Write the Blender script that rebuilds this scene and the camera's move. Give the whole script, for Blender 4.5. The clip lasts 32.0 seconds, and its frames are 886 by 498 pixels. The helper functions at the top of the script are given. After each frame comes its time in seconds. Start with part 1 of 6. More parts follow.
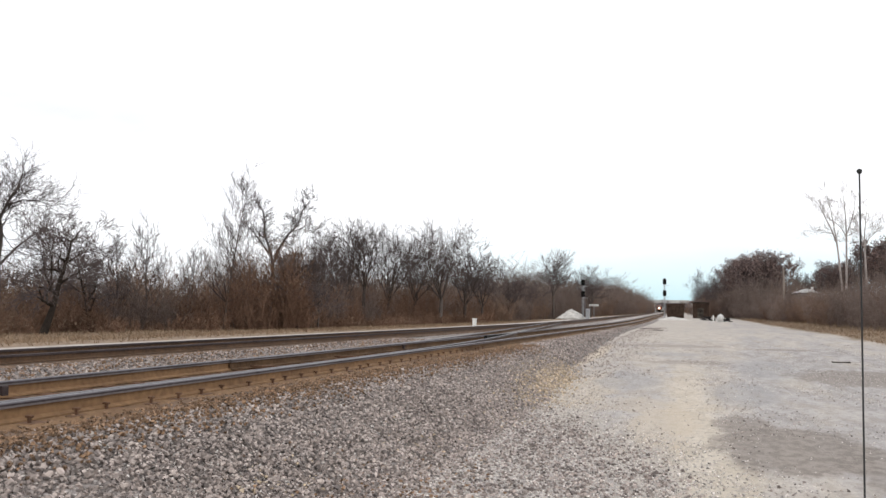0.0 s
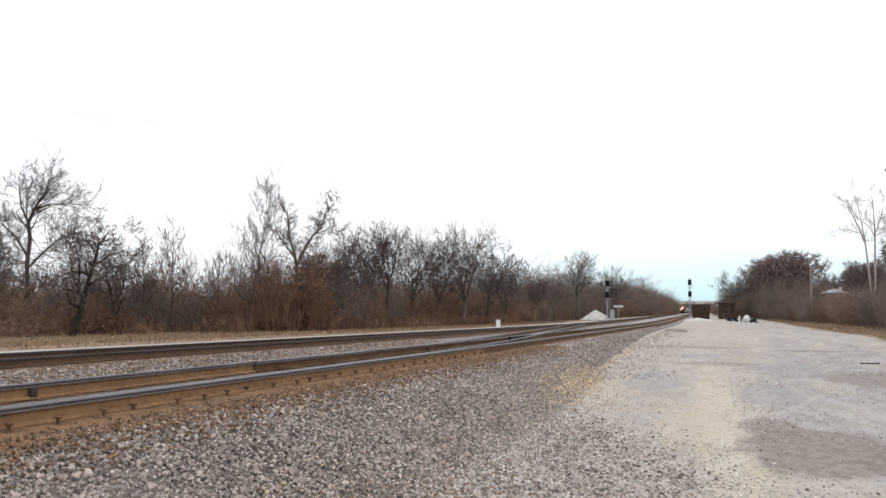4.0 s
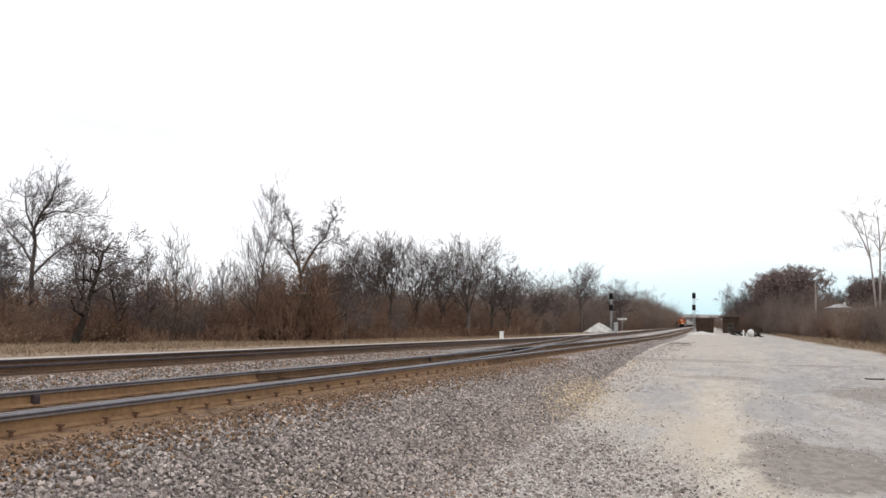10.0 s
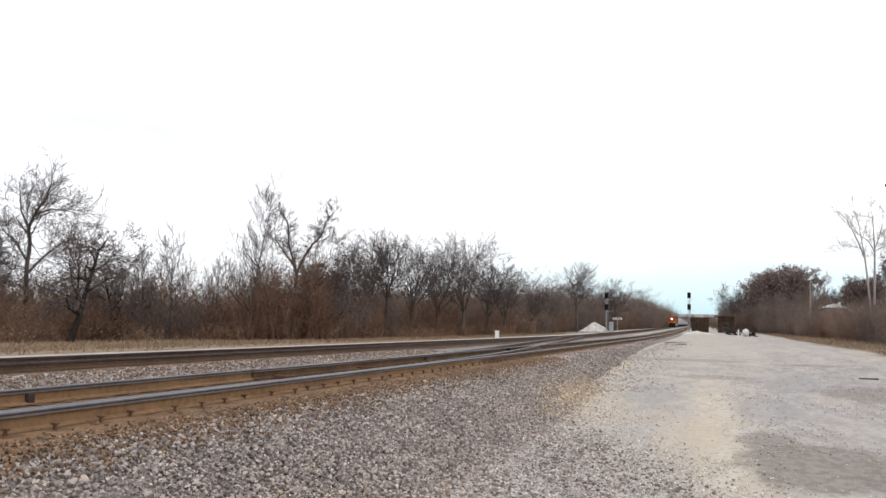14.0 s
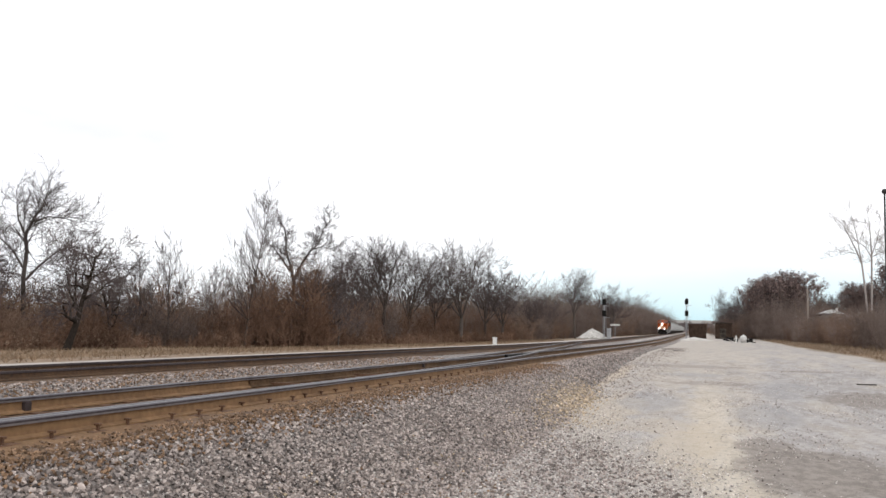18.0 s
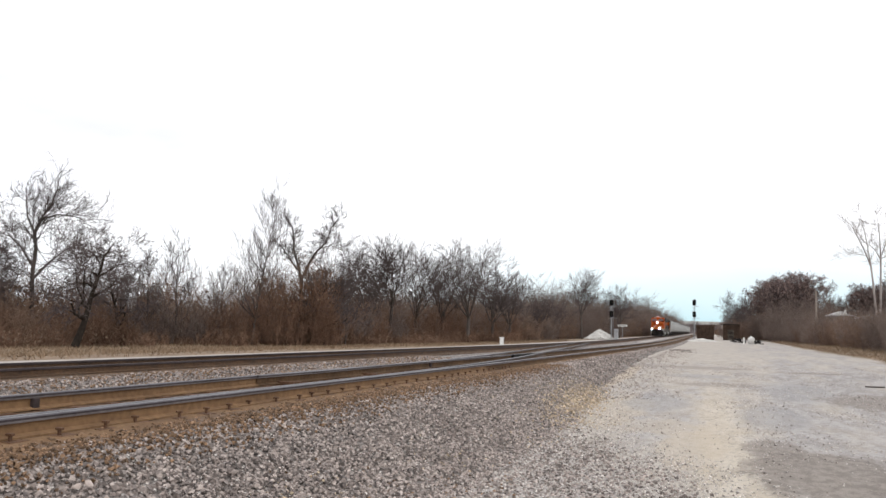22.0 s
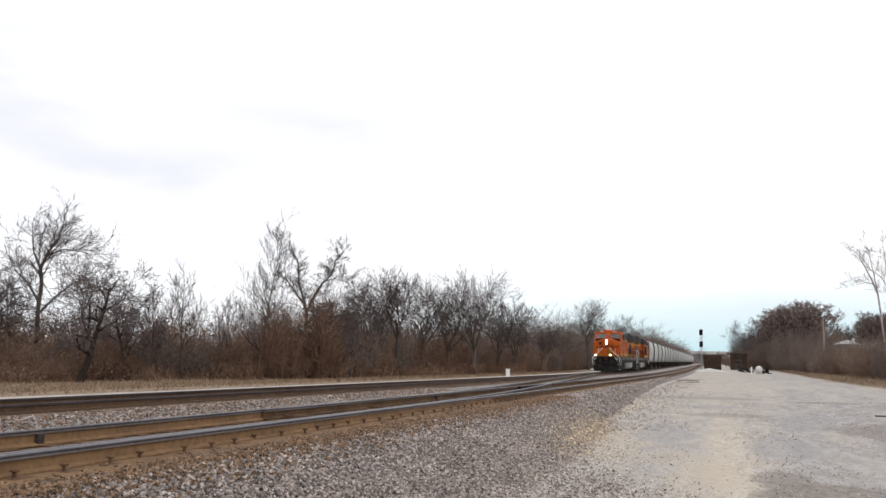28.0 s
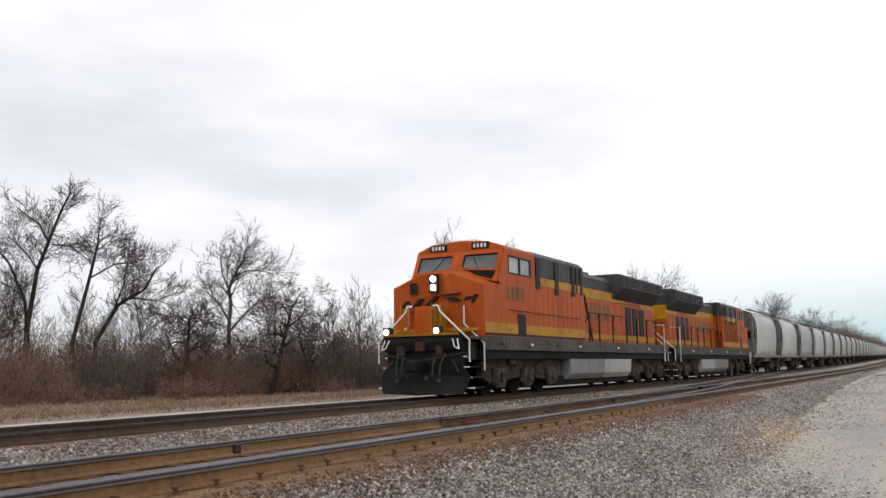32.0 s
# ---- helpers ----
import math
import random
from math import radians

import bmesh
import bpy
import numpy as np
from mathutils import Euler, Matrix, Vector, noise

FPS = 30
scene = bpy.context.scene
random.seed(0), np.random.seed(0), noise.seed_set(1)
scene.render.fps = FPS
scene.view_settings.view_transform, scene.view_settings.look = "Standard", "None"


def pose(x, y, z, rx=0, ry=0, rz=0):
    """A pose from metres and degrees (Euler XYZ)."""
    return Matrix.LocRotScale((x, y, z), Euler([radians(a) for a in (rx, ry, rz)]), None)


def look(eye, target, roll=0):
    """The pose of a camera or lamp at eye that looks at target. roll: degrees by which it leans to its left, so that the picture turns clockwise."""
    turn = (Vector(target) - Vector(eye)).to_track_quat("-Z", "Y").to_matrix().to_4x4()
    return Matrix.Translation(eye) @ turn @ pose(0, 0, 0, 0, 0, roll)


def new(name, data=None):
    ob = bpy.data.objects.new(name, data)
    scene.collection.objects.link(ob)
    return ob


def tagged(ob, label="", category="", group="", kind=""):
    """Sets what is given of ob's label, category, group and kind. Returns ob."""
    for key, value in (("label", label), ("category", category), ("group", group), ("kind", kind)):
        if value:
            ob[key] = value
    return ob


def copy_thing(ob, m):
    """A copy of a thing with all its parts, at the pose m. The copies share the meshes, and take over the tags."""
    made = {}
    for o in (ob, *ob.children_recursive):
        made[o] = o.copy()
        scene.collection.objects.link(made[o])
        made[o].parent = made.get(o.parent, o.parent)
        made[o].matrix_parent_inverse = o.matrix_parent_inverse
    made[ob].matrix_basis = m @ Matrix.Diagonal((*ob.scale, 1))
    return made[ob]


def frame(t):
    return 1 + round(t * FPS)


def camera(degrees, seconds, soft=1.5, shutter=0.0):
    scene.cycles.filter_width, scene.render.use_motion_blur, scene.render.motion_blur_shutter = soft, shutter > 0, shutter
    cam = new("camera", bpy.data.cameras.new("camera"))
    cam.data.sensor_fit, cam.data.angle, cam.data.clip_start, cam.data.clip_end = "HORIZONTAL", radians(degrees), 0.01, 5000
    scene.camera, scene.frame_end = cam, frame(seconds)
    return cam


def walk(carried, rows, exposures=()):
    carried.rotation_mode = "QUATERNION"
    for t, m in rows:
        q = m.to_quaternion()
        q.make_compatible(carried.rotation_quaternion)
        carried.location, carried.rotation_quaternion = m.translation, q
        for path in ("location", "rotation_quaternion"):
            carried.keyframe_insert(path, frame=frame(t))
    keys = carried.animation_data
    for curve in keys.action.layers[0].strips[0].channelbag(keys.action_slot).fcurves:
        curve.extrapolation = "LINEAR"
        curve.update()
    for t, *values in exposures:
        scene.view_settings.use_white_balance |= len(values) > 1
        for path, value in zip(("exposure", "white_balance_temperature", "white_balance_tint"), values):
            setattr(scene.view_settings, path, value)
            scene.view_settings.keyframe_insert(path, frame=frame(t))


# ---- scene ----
# one camera on a fixed spot beside the gravel lot; it is turned by hand
cam = camera(53.0, 32.0, soft=1.5)
EYE = 1.55
TURNS = [
    (0.0, 15.41, 4.10, 0.70),
    (0.5, 15.92, 4.25, 0.81),
    (1.0, 16.37, 4.25, 0.71),
    (1.5, 16.49, 4.30, 0.81),
    (2.0, 16.71, 4.29, 0.71),
    (2.5, 16.89, 4.26, 0.68),
    (3.0, 16.91, 4.26, 0.59),
    (3.5, 16.93, 4.22, 0.55),
    (5.5, 16.93, 4.10, 0.85),
    (6.0, 16.93, 4.12, 1.03),
    (6.5, 16.97, 4.22, 1.18),
    (7.0, 17.02, 4.42, 1.15),
    (7.5, 17.14, 4.61, 1.11),
    (8.0, 17.13, 4.70, 1.02),
    (8.5, 17.19, 4.81, 1.07),
    (9.0, 17.18, 4.84, 1.00),
    (9.5, 17.16, 4.88, 1.15),
    (10.0, 17.15, 4.88, 1.14),
    (10.5, 17.07, 4.74, 0.95),
    (11.0, 17.03, 4.73, 0.89),
    (11.5, 17.02, 4.70, 1.00),
    (12.0, 16.94, 4.78, 1.15),
    (12.5, 16.92, 4.86, 1.18),
    (13.0, 16.90, 4.83, 1.19),
    (13.5, 16.91, 4.79, 1.20),
    (14.0, 16.86, 4.83, 1.25),
    (14.5, 16.82, 4.93, 1.14),
    (16.5, 16.72, 5.37, 1.14),
    (17.0, 16.67, 5.43, 1.21),
    (17.5, 16.67, 5.42, 1.12),
    (18.0, 16.71, 5.27, 1.11),
    (18.5, 16.74, 5.22, 1.08),
    (19.0, 16.84, 5.16, 1.05),
    (19.5, 16.97, 5.09, 1.17),
    (20.0, 16.98, 5.04, 1.25),
    (20.5, 16.98, 5.15, 1.17),
    (21.0, 17.10, 5.26, 1.16),
    (21.5, 17.14, 5.23, 1.28),
    (22.0, 17.16, 5.24, 1.44),
    (22.5, 17.23, 5.21, 1.46),
    (23.0, 17.24, 5.18, 1.43),
    (23.5, 17.29, 5.17, 1.22),
    (24.0, 17.41, 5.33, 1.07),
    (24.5, 17.39, 5.36, 0.92),
    (26.5, 17.16, 5.75, 1.42),
    (27.0, 17.19, 5.97, 1.56),
    (27.5, 17.18, 6.30, 1.73),
    (28.0, 17.53, 7.27, 0.99),
    (28.5, 17.82, 7.29, 1.34),
    (29.0, 17.94, 6.97, 0.96),
    (29.5, 17.66, 6.75, 1.42),
    (30.0, 17.79, 6.57, 1.75),
    (30.5, 19.10, 7.19, 1.70),
    (31.0, 20.22, 7.62, 1.32),
    (31.5, 22.14, 7.52, 0.64),
    (31.6, 22.69, 7.53, 0.51),
    (31.7, 23.31, 7.54, 0.36),
    (31.8, 24.66, 7.55, 0.03),
    (31.9, 26.47, 7.57, -0.41),
    (32.0, 28.60, 7.59, -0.92),
]
walk(cam, [(t, pose(0, 0, EYE, 90 + up, -lean, yaw)) for t, yaw, up, lean in TURNS],
     [(0.0, 0.11), (24.0, 0.10), (28.0, -0.02), (30.0, -0.09), (31.0, -0.12), (32.0, -0.18)])

# ---- plan: the tracks run along +y; x to the right of them ----
RAIL_TOP = 0.812         # height of the near rail heads over the lot
FAR_TOP = 0.706          # and of the far ones
NEAR_A, NEAR_B = -5.124, -6.629
FAR_C, FAR_D = -11.708, -13.213
FAR_MID, NEAR_MID = (FAR_C + FAR_D) / 2, (NEAR_A + NEAR_B) / 2
SPEED, NOSE_AT_END = 20.3, 21.0


def ramp(v, a, b):
    """Integral of a smooth step from a to b: 0 before a, slope 1 after b."""
    if v <= a:
        return 0.0
    if v >= b:
        return (b - a) / 2 + v - b
    u = (v - a) / (b - a)
    return (b - a) * (u ** 3 - u ** 4 / 2)


def bend(y):
    """How far the line bears off to the left, far out."""
    return -0.0145 * ramp(y, 60, 160)


def rise(y):
    """The gentle upgrade of the whole place, far out."""
    return 0.0055 * ramp(y, 40, 130)

# ---- sky and light: a bright, high overcast ----
world = bpy.data.worlds.new("overcast_sky")
scene.world = world
world.use_nodes = True
wn, wl = world.node_tree.nodes, world.node_tree.links
wn.clear()
sky = wn.new("ShaderNodeTexSky")
sky.sky_type, sky.sun_disc = "NISHITA", False
sky.sun_elevation, sky.sun_rotation = radians(42), radians(150)
coord = wn.new("ShaderNodeTexCoord")
flat = wn.new("ShaderNodeVectorMath")
flat.operation = "MULTIPLY"
flat.inputs[1].default_value = (1.6, 1.6, 5.5)
wl.new(coord.outputs["Generated"], flat.inputs[0])
cloud = wn.new("ShaderNodeTexNoise")
cloud.inputs["Scale"].default_value, cloud.inputs["Detail"].default_value = 1.3, 5
cloud.inputs["Roughness"].default_value = 0.5
wl.new(flat.outputs[0], cloud.inputs["Vector"])
tone = wn.new("ShaderNodeValToRGB")
tone.color_ramp.elements[0].position, tone.color_ramp.elements[0].color = 0.24, (0.89, 0.90, 0.99, 1)
tone.color_ramp.elements[1].position, tone.color_ramp.elements[1].color = 0.48, (1.20, 1.20, 1.23, 1)
split = wn.new("ShaderNodeSeparateXYZ")
wl.new(coord.outputs["Generated"], split.inputs[0])
# the cloud is thicker towards the west, on the far side of the line
west = wn.new("ShaderNodeMapRange")
west.interpolation_type = "SMOOTHSTEP"
west.inputs["From Min"].default_value, west.inputs["From Max"].default_value = -0.16, -0.72
west.inputs["To Min"].default_value, west.inputs["To Max"].default_value = 0.05, -0.045
wl.new(split.outputs["X"], west.inputs["Value"])
thick = wn.new("ShaderNodeMath")
wl.new(cloud.outputs["Fac"], thick.inputs[0])
wl.new(west.outputs[0], thick.inputs[1])
# a long low bank of thicker cloud over the woods
bank = wn.new("ShaderNodeMapRange")
bank.interpolation_type = "SMOOTHSTEP"
bank.inputs["From Min"].default_value, bank.inputs["From Max"].default_value = 0.10, 0.0
height = wn.new("ShaderNodeMath")
height.operation = "SUBTRACT"
height.inputs[1].default_value = 0.205
wl.new(split.outputs["Z"], height.inputs[0])
apart = wn.new("ShaderNodeMath")
apart.operation = "ABSOLUTE"
wl.new(height.outputs[0], apart.inputs[0])
wl.new(apart.outputs[0], bank.inputs["Value"])
side_on = wn.new("ShaderNodeMapRange")
side_on.interpolation_type = "SMOOTHSTEP"
side_on.inputs["From Min"].default_value, side_on.inputs["From Max"].default_value = -0.30, -0.58
side_on.inputs["To Max"].default_value = -0.085
wl.new(split.outputs["X"], side_on.inputs["Value"])
layer = wn.new("ShaderNodeMath")
layer.operation = "MULTIPLY_ADD"
wl.new(bank.outputs[0], layer.inputs[0])
wl.new(side_on.outputs[0], layer.inputs[1])
wl.new(thick.outputs[0], layer.inputs[2])
wl.new(layer.outputs[0], tone.inputs["Fac"])
low = wn.new("ShaderNodeMapRange")
low.inputs["From Min"].default_value, low.inputs["From Max"].default_value = 0.01, 0.105
low.inputs["To Min"].default_value, low.inputs["To Max"].default_value = 1.0, 0.0
wl.new(split.outputs["Z"], low.inputs["Value"])
rim = wn.new("ShaderNodeMix")
rim.data_type = "RGBA"
rim.inputs["B"].default_value = (0.60, 0.85, 0.92, 1)
ahead = wn.new("ShaderNodeMapRange")
ahead.interpolation_type = "SMOOTHSTEP"
ahead.inputs["From Min"].default_value, ahead.inputs["From Max"].default_value = -0.42, -0.08
ahead.inputs["To Min"].default_value = 0.15
wl.new(split.outputs["X"], ahead.inputs["Value"])
strip = wn.new("ShaderNodeMath")
strip.operation = "MULTIPLY"
wl.new(low.outputs[0], strip.inputs[0])
wl.new(ahead.outputs[0], strip.inputs[1])
wl.new(strip.outputs[0], rim.inputs["Factor"])
wl.new(tone.outputs["Color"], rim.inputs["A"])
thin = wn.new("ShaderNodeVectorMath")
thin.operation = "SCALE"
thin.inputs["Scale"].default_value = 0.1
wl.new(sky.outputs[0], thin.inputs[0])
veil = wn.new("ShaderNodeMix")
veil.data_type = "RGBA"
veil.inputs["Factor"].default_value = 0.95
wl.new(thin.outputs[0], veil.inputs["A"])
wl.new(rim.outputs["Result"], veil.inputs["B"])
back = wn.new("ShaderNodeBackground")
back.inputs["Strength"].default_value = 1.0
wl.new(veil.outputs["Result"], back.inputs["Color"])
wl.new(back.outputs[0], wn.new("ShaderNodeOutputWorld").inputs["Surface"])
sun = new("sun", bpy.data.lights.new("sun", "SUN"))
sun.data.energy, sun.data.angle, sun.data.color = 0.5, radians(30), (1.0, 0.97, 0.92)
sun.matrix_world = look((30, -40, 45), (0, 0, 0))


# ---- materials ----
def mat(name, dark, light, rough=0.7, metal=0.0, grain=8.0, blotch=0.8, bump=0.15, vary=0.12, island=False, spread=(0.35, 0.65), emit=0.0, stretch=(1, 1, 1), spec=0.5):
    """A surface whose colour wanders between two tones at two scales, with fine relief; each object differs a little."""
    m = bpy.data.materials.new(name)
    m.use_nodes = True
    n, l = m.node_tree.nodes, m.node_tree.links
    b = n["Principled BSDF"]
    b.inputs["Roughness"].default_value, b.inputs["Metallic"].default_value = rough, metal
    b.inputs["Specular IOR Level"].default_value = spec
    tc, oi = n.new("ShaderNodeTexCoord"), n.new("ShaderNodeObjectInfo")
    off = n.new("ShaderNodeVectorMath")
    off.operation = "MULTIPLY_ADD"
    off.inputs[1].default_value = stretch
    shift = n.new("ShaderNodeMath")
    shift.operation = "MULTIPLY"
    shift.inputs[1].default_value = 37.0
    l.new(oi.outputs["Random"], shift.inputs[0])
    l.new(tc.outputs["Object"], off.inputs[0])
    l.new(shift.outputs[0], off.inputs[2])
    big, small = n.new("ShaderNodeTexNoise"), n.new("ShaderNodeTexNoise")
    big.inputs["Scale"].default_value, big.inputs["Detail"].default_value = blotch, 4
    small.inputs["Scale"].default_value, small.inputs["Detail"].default_value = grain, 6
    for t in (big, small):
        l.new(off.outputs[0], t.inputs["Vector"])
    both = n.new("ShaderNodeMath")
    both.operation = "MULTIPLY_ADD"
    both.inputs[1].default_value = 0.5
    half = n.new("ShaderNodeMath")
    half.operation = "MULTIPLY"
    half.inputs[1].default_value = 0.5
    l.new(small.outputs["Fac"], half.inputs[0])
    l.new(big.outputs["Fac"], both.inputs[0])
    l.new(half.outputs[0], both.inputs[2])
    r = n.new("ShaderNodeValToRGB")
    r.color_ramp.elements[0].position, r.color_ramp.elements[0].color = spread[0], (*dark, 1)
    r.color_ramp.elements[1].position, r.color_ramp.elements[1].color = spread[1], (*light, 1)
    l.new(both.outputs[0], r.inputs["Fac"])
    hsv = n.new("ShaderNodeHueSaturation")
    rnd = n.new("ShaderNodeMapRange")
    rnd.inputs["To Min"].default_value, rnd.inputs["To Max"].default_value = 1 - vary, 1 + vary
    if island:
        l.new(n.new("ShaderNodeNewGeometry").outputs["Random Per Island"], rnd.inputs["Value"])
    else:
        l.new(oi.outputs["Random"], rnd.inputs["Value"])
    l.new(rnd.outputs[0], hsv.inputs["Value"])
    l.new(r.outputs["Color"], hsv.inputs["Color"])
    l.new(hsv.outputs["Color"], b.inputs["Base Color"])
    if bump:
        bp = n.new("ShaderNodeBump")
        bp.inputs["Strength"].default_value, bp.inputs["Distance"].default_value = bump, 0.02
        l.new(small.outputs["Fac"], bp.inputs["Height"])
        l.new(bp.outputs[0], b.inputs["Normal"])
    if emit:
        b.inputs["Emission Color"].default_value, b.inputs["Emission Strength"].default_value = (1, 0.93, 0.8, 1), emit
    return m


def packed_stone(name, dark, light, cells):
    """Broken stone lying close: each stone has its own tone, with dark joints and a rounded relief."""
    m = bpy.data.materials.new(name)
    m.use_nodes = True
    n, l = m.node_tree.nodes, m.node_tree.links
    b = n["Principled BSDF"]
    b.inputs["Roughness"].default_value = 0.92
    geo = n.new("ShaderNodeNewGeometry")
    cell = n.new("ShaderNodeTexVoronoi")
    cell.inputs["Scale"].default_value = cells
    l.new(geo.outputs["Position"], cell.inputs["Vector"])
    wide = n.new("ShaderNodeTexNoise")
    wide.inputs["Scale"].default_value, wide.inputs["Detail"].default_value = 0.9, 5
    l.new(geo.outputs["Position"], wide.inputs["Vector"])
    one = n.new("ShaderNodeSeparateXYZ")
    l.new(cell.outputs["Color"], one.inputs[0])
    both = n.new("ShaderNodeMath")
    both.operation = "MULTIPLY_ADD"
    both.inputs[1].default_value = 0.6
    l.new(wide.outputs["Fac"], both.inputs[0])
    half = n.new("ShaderNodeMath")
    half.operation = "MULTIPLY"
    half.inputs[1].default_value = 0.55
    l.new(one.outputs["X"], half.inputs[0])
    l.new(half.outputs[0], both.inputs[2])
    r = n.new("ShaderNodeValToRGB")
    r.color_ramp.elements[0].position, r.color_ramp.elements[0].color = 0.25, (*dark, 1)
    r.color_ramp.elements[1].position, r.color_ramp.elements[1].color = 0.85, (*light, 1)
    l.new(both.outputs[0], r.inputs["Fac"])
    l.new(r.outputs["Color"], b.inputs["Base Color"])
    flip = n.new("ShaderNodeMath")
    flip.operation = "MULTIPLY"
    flip.inputs[1].default_value = -1.0
    l.new(cell.outputs["Distance"], flip.inputs[0])
    bp = n.new("ShaderNodeBump")
    bp.inputs["Strength"].default_value, bp.inputs["Distance"].default_value = 1.0, 0.05
    l.new(flip.outputs[0], bp.inputs["Height"])
    l.new(bp.outputs[0], b.inputs["Normal"])
    return m


BALLAST = packed_stone("ballast", (0.10, 0.085, 0.076), (0.40, 0.355, 0.33), 27)
STONE = mat("crushed_stone", (0.27, 0.223, 0.198), (0.475, 0.405, 0.367), 0.85, grain=30, blotch=0.9, bump=0.3, vary=0.62, island=True)
LOT_STONE = mat("lot_pebble", (0.47, 0.425, 0.39), (0.72, 0.67, 0.63), 0.9, grain=30, blotch=6, vary=0.5, island=True)
TAN_STONE = mat("tan_stone", (0.42, 0.32, 0.21), (0.68, 0.55, 0.40), 0.9, grain=30, blotch=6, vary=0.4, island=True)
RUSTY_STONE = mat("rust_stained_stone", (0.17, 0.10, 0.055), (0.34, 0.215, 0.13), 0.9, grain=30, blotch=6, vary=0.5, island=True)
DIRT = mat("brown_track_dirt", (0.115, 0.058, 0.024), (0.235, 0.138, 0.066), 0.95, grain=24, blotch=1.4, bump=0.7)
MUD = mat("oily_ballast", (0.06, 0.034, 0.018), (0.18, 0.108, 0.06), 0.95, grain=22, blotch=1.0, bump=0.6)
RAIL_SIDE = mat("rusty_rail_web", (0.13, 0.068, 0.030), (0.265, 0.152, 0.070), 0.85, grain=14, blotch=1.2, bump=0.2)
RAIL_DARK = mat("dark_rusty_rail_web", (0.040, 0.020, 0.009), (0.105, 0.055, 0.025), 0.8, grain=14, blotch=1.2, bump=0.2)
RAIL_MID = mat("brown_switch_rail_web", (0.06, 0.036, 0.021), (0.145, 0.09, 0.052), 0.85, grain=14, blotch=1.2, bump=0.2, spec=0.1)
DARK_BARK = mat("dark_wet_bark", (0.022, 0.017, 0.014), (0.07, 0.055, 0.045), 0.95, grain=9, blotch=1, bump=0.5, vary=0.2, stretch=(3, 3, 0.6), spec=0.1)
RAIL_HEAD = mat("worn_rail_head", (0.075, 0.068, 0.075), (0.14, 0.13, 0.14), 0.45, 0.6, grain=10, bump=0.03)
RAIL_DULL = mat("dull_rail_head", (0.026, 0.018, 0.017), (0.065, 0.050, 0.049), 0.75, 0.0, grain=12, bump=0.05, spec=0.2)
RAIL_LIP = mat("pale_rail_lip", (0.11, 0.095, 0.095), (0.20, 0.178, 0.175), 0.6, 0.2, grain=12, bump=0.05, spec=0.3)
RAIL_EDGE = mat("rail_head_edge", (0.03, 0.024, 0.026), (0.075, 0.062, 0.066), 0.8, 0.0, grain=10, bump=0.05, spec=0.06)
TIE = mat("weathered_tie", (0.07, 0.045, 0.03), (0.20, 0.13, 0.085), 0.9, grain=10, blotch=2, bump=0.5, vary=0.3, stretch=(1, 7, 7))
PLATE = mat("rusty_steel", (0.07, 0.035, 0.02), (0.17, 0.09, 0.05), 0.75, 0.3, grain=30)
DARK_IRON = mat("dark_iron", (0.005, 0.005, 0.005), (0.020, 0.018, 0.017), 0.7, 0.0, grain=20, spec=0.12)
TWIG = mat("bare_twigs", (0.062, 0.050, 0.048), (0.145, 0.118, 0.114), 0.95, grain=3, blotch=0.4, bump=0, vary=0.2, spec=0.1)
BRUSH = mat("dry_brush", (0.136, 0.088, 0.064), (0.292, 0.200, 0.148), 0.95, grain=3, blotch=0.5, bump=0, vary=0.3, spec=0.1)
BRUSH_RED = mat("reddish_brush", (0.125, 0.072, 0.048), (0.27, 0.168, 0.117), 0.95, grain=3, blotch=0.5, bump=0, vary=0.3, spec=0.1)
BRUSH_GREY = mat("grey_brush", (0.122, 0.092, 0.079), (0.258, 0.203, 0.177), 0.95, grain=3, blotch=0.5, bump=0, vary=0.25, spec=0.1)
BARK = mat("grey_bark", (0.05, 0.041, 0.036), (0.135, 0.112, 0.10), 0.95, grain=9, blotch=1, bump=0.5, vary=0.2, stretch=(3, 3, 0.6), spec=0.1)
PALE_BARK = mat("pale_bark", (0.24, 0.21, 0.20), (0.46, 0.41, 0.385), 0.9, grain=9, blotch=1, bump=0.3, vary=0.1)
DEAD_LEAF = mat("dead_leaves", (0.10, 0.062, 0.04), (0.20, 0.13, 0.085), 0.95, grain=3, blotch=0.5, bump=0, vary=0.35, island=True)
DARK_LEAF = mat("dark_dead_leaves", (0.115, 0.078, 0.071), (0.253, 0.172, 0.152), 0.95, grain=3, blotch=0.5, bump=0, vary=0.35, island=True)
GRASS = mat("dry_grass_blades", (0.165, 0.110, 0.068), (0.29, 0.203, 0.13), 0.95, grain=2, blotch=0.3, bump=0, vary=0.2, island=True)
PILE = mat("pale_crushed_rock", (0.42, 0.40, 0.37), (0.66, 0.64, 0.60), 0.9, grain=9, blotch=1, bump=0.6)
ORANGE = mat("orange_paint", (0.31, 0.054, 0.005), (0.51, 0.094, 0.006), 0.5, grain=5, blotch=0.9, bump=0.02, vary=0.03, stretch=(1, 1, 0.3), spec=0.2)
YELLOW = mat("yellow_paint", (0.30, 0.14, 0.006), (0.54, 0.26, 0.006), 0.45, grain=5, blotch=0.9, bump=0.02, vary=0.03, spec=0.2)
BLACK = mat("black_green_paint", (0.007, 0.008, 0.008), (0.022, 0.023, 0.023), 0.5, grain=6, blotch=0.8, bump=0.03, vary=0.05, spec=0.12)
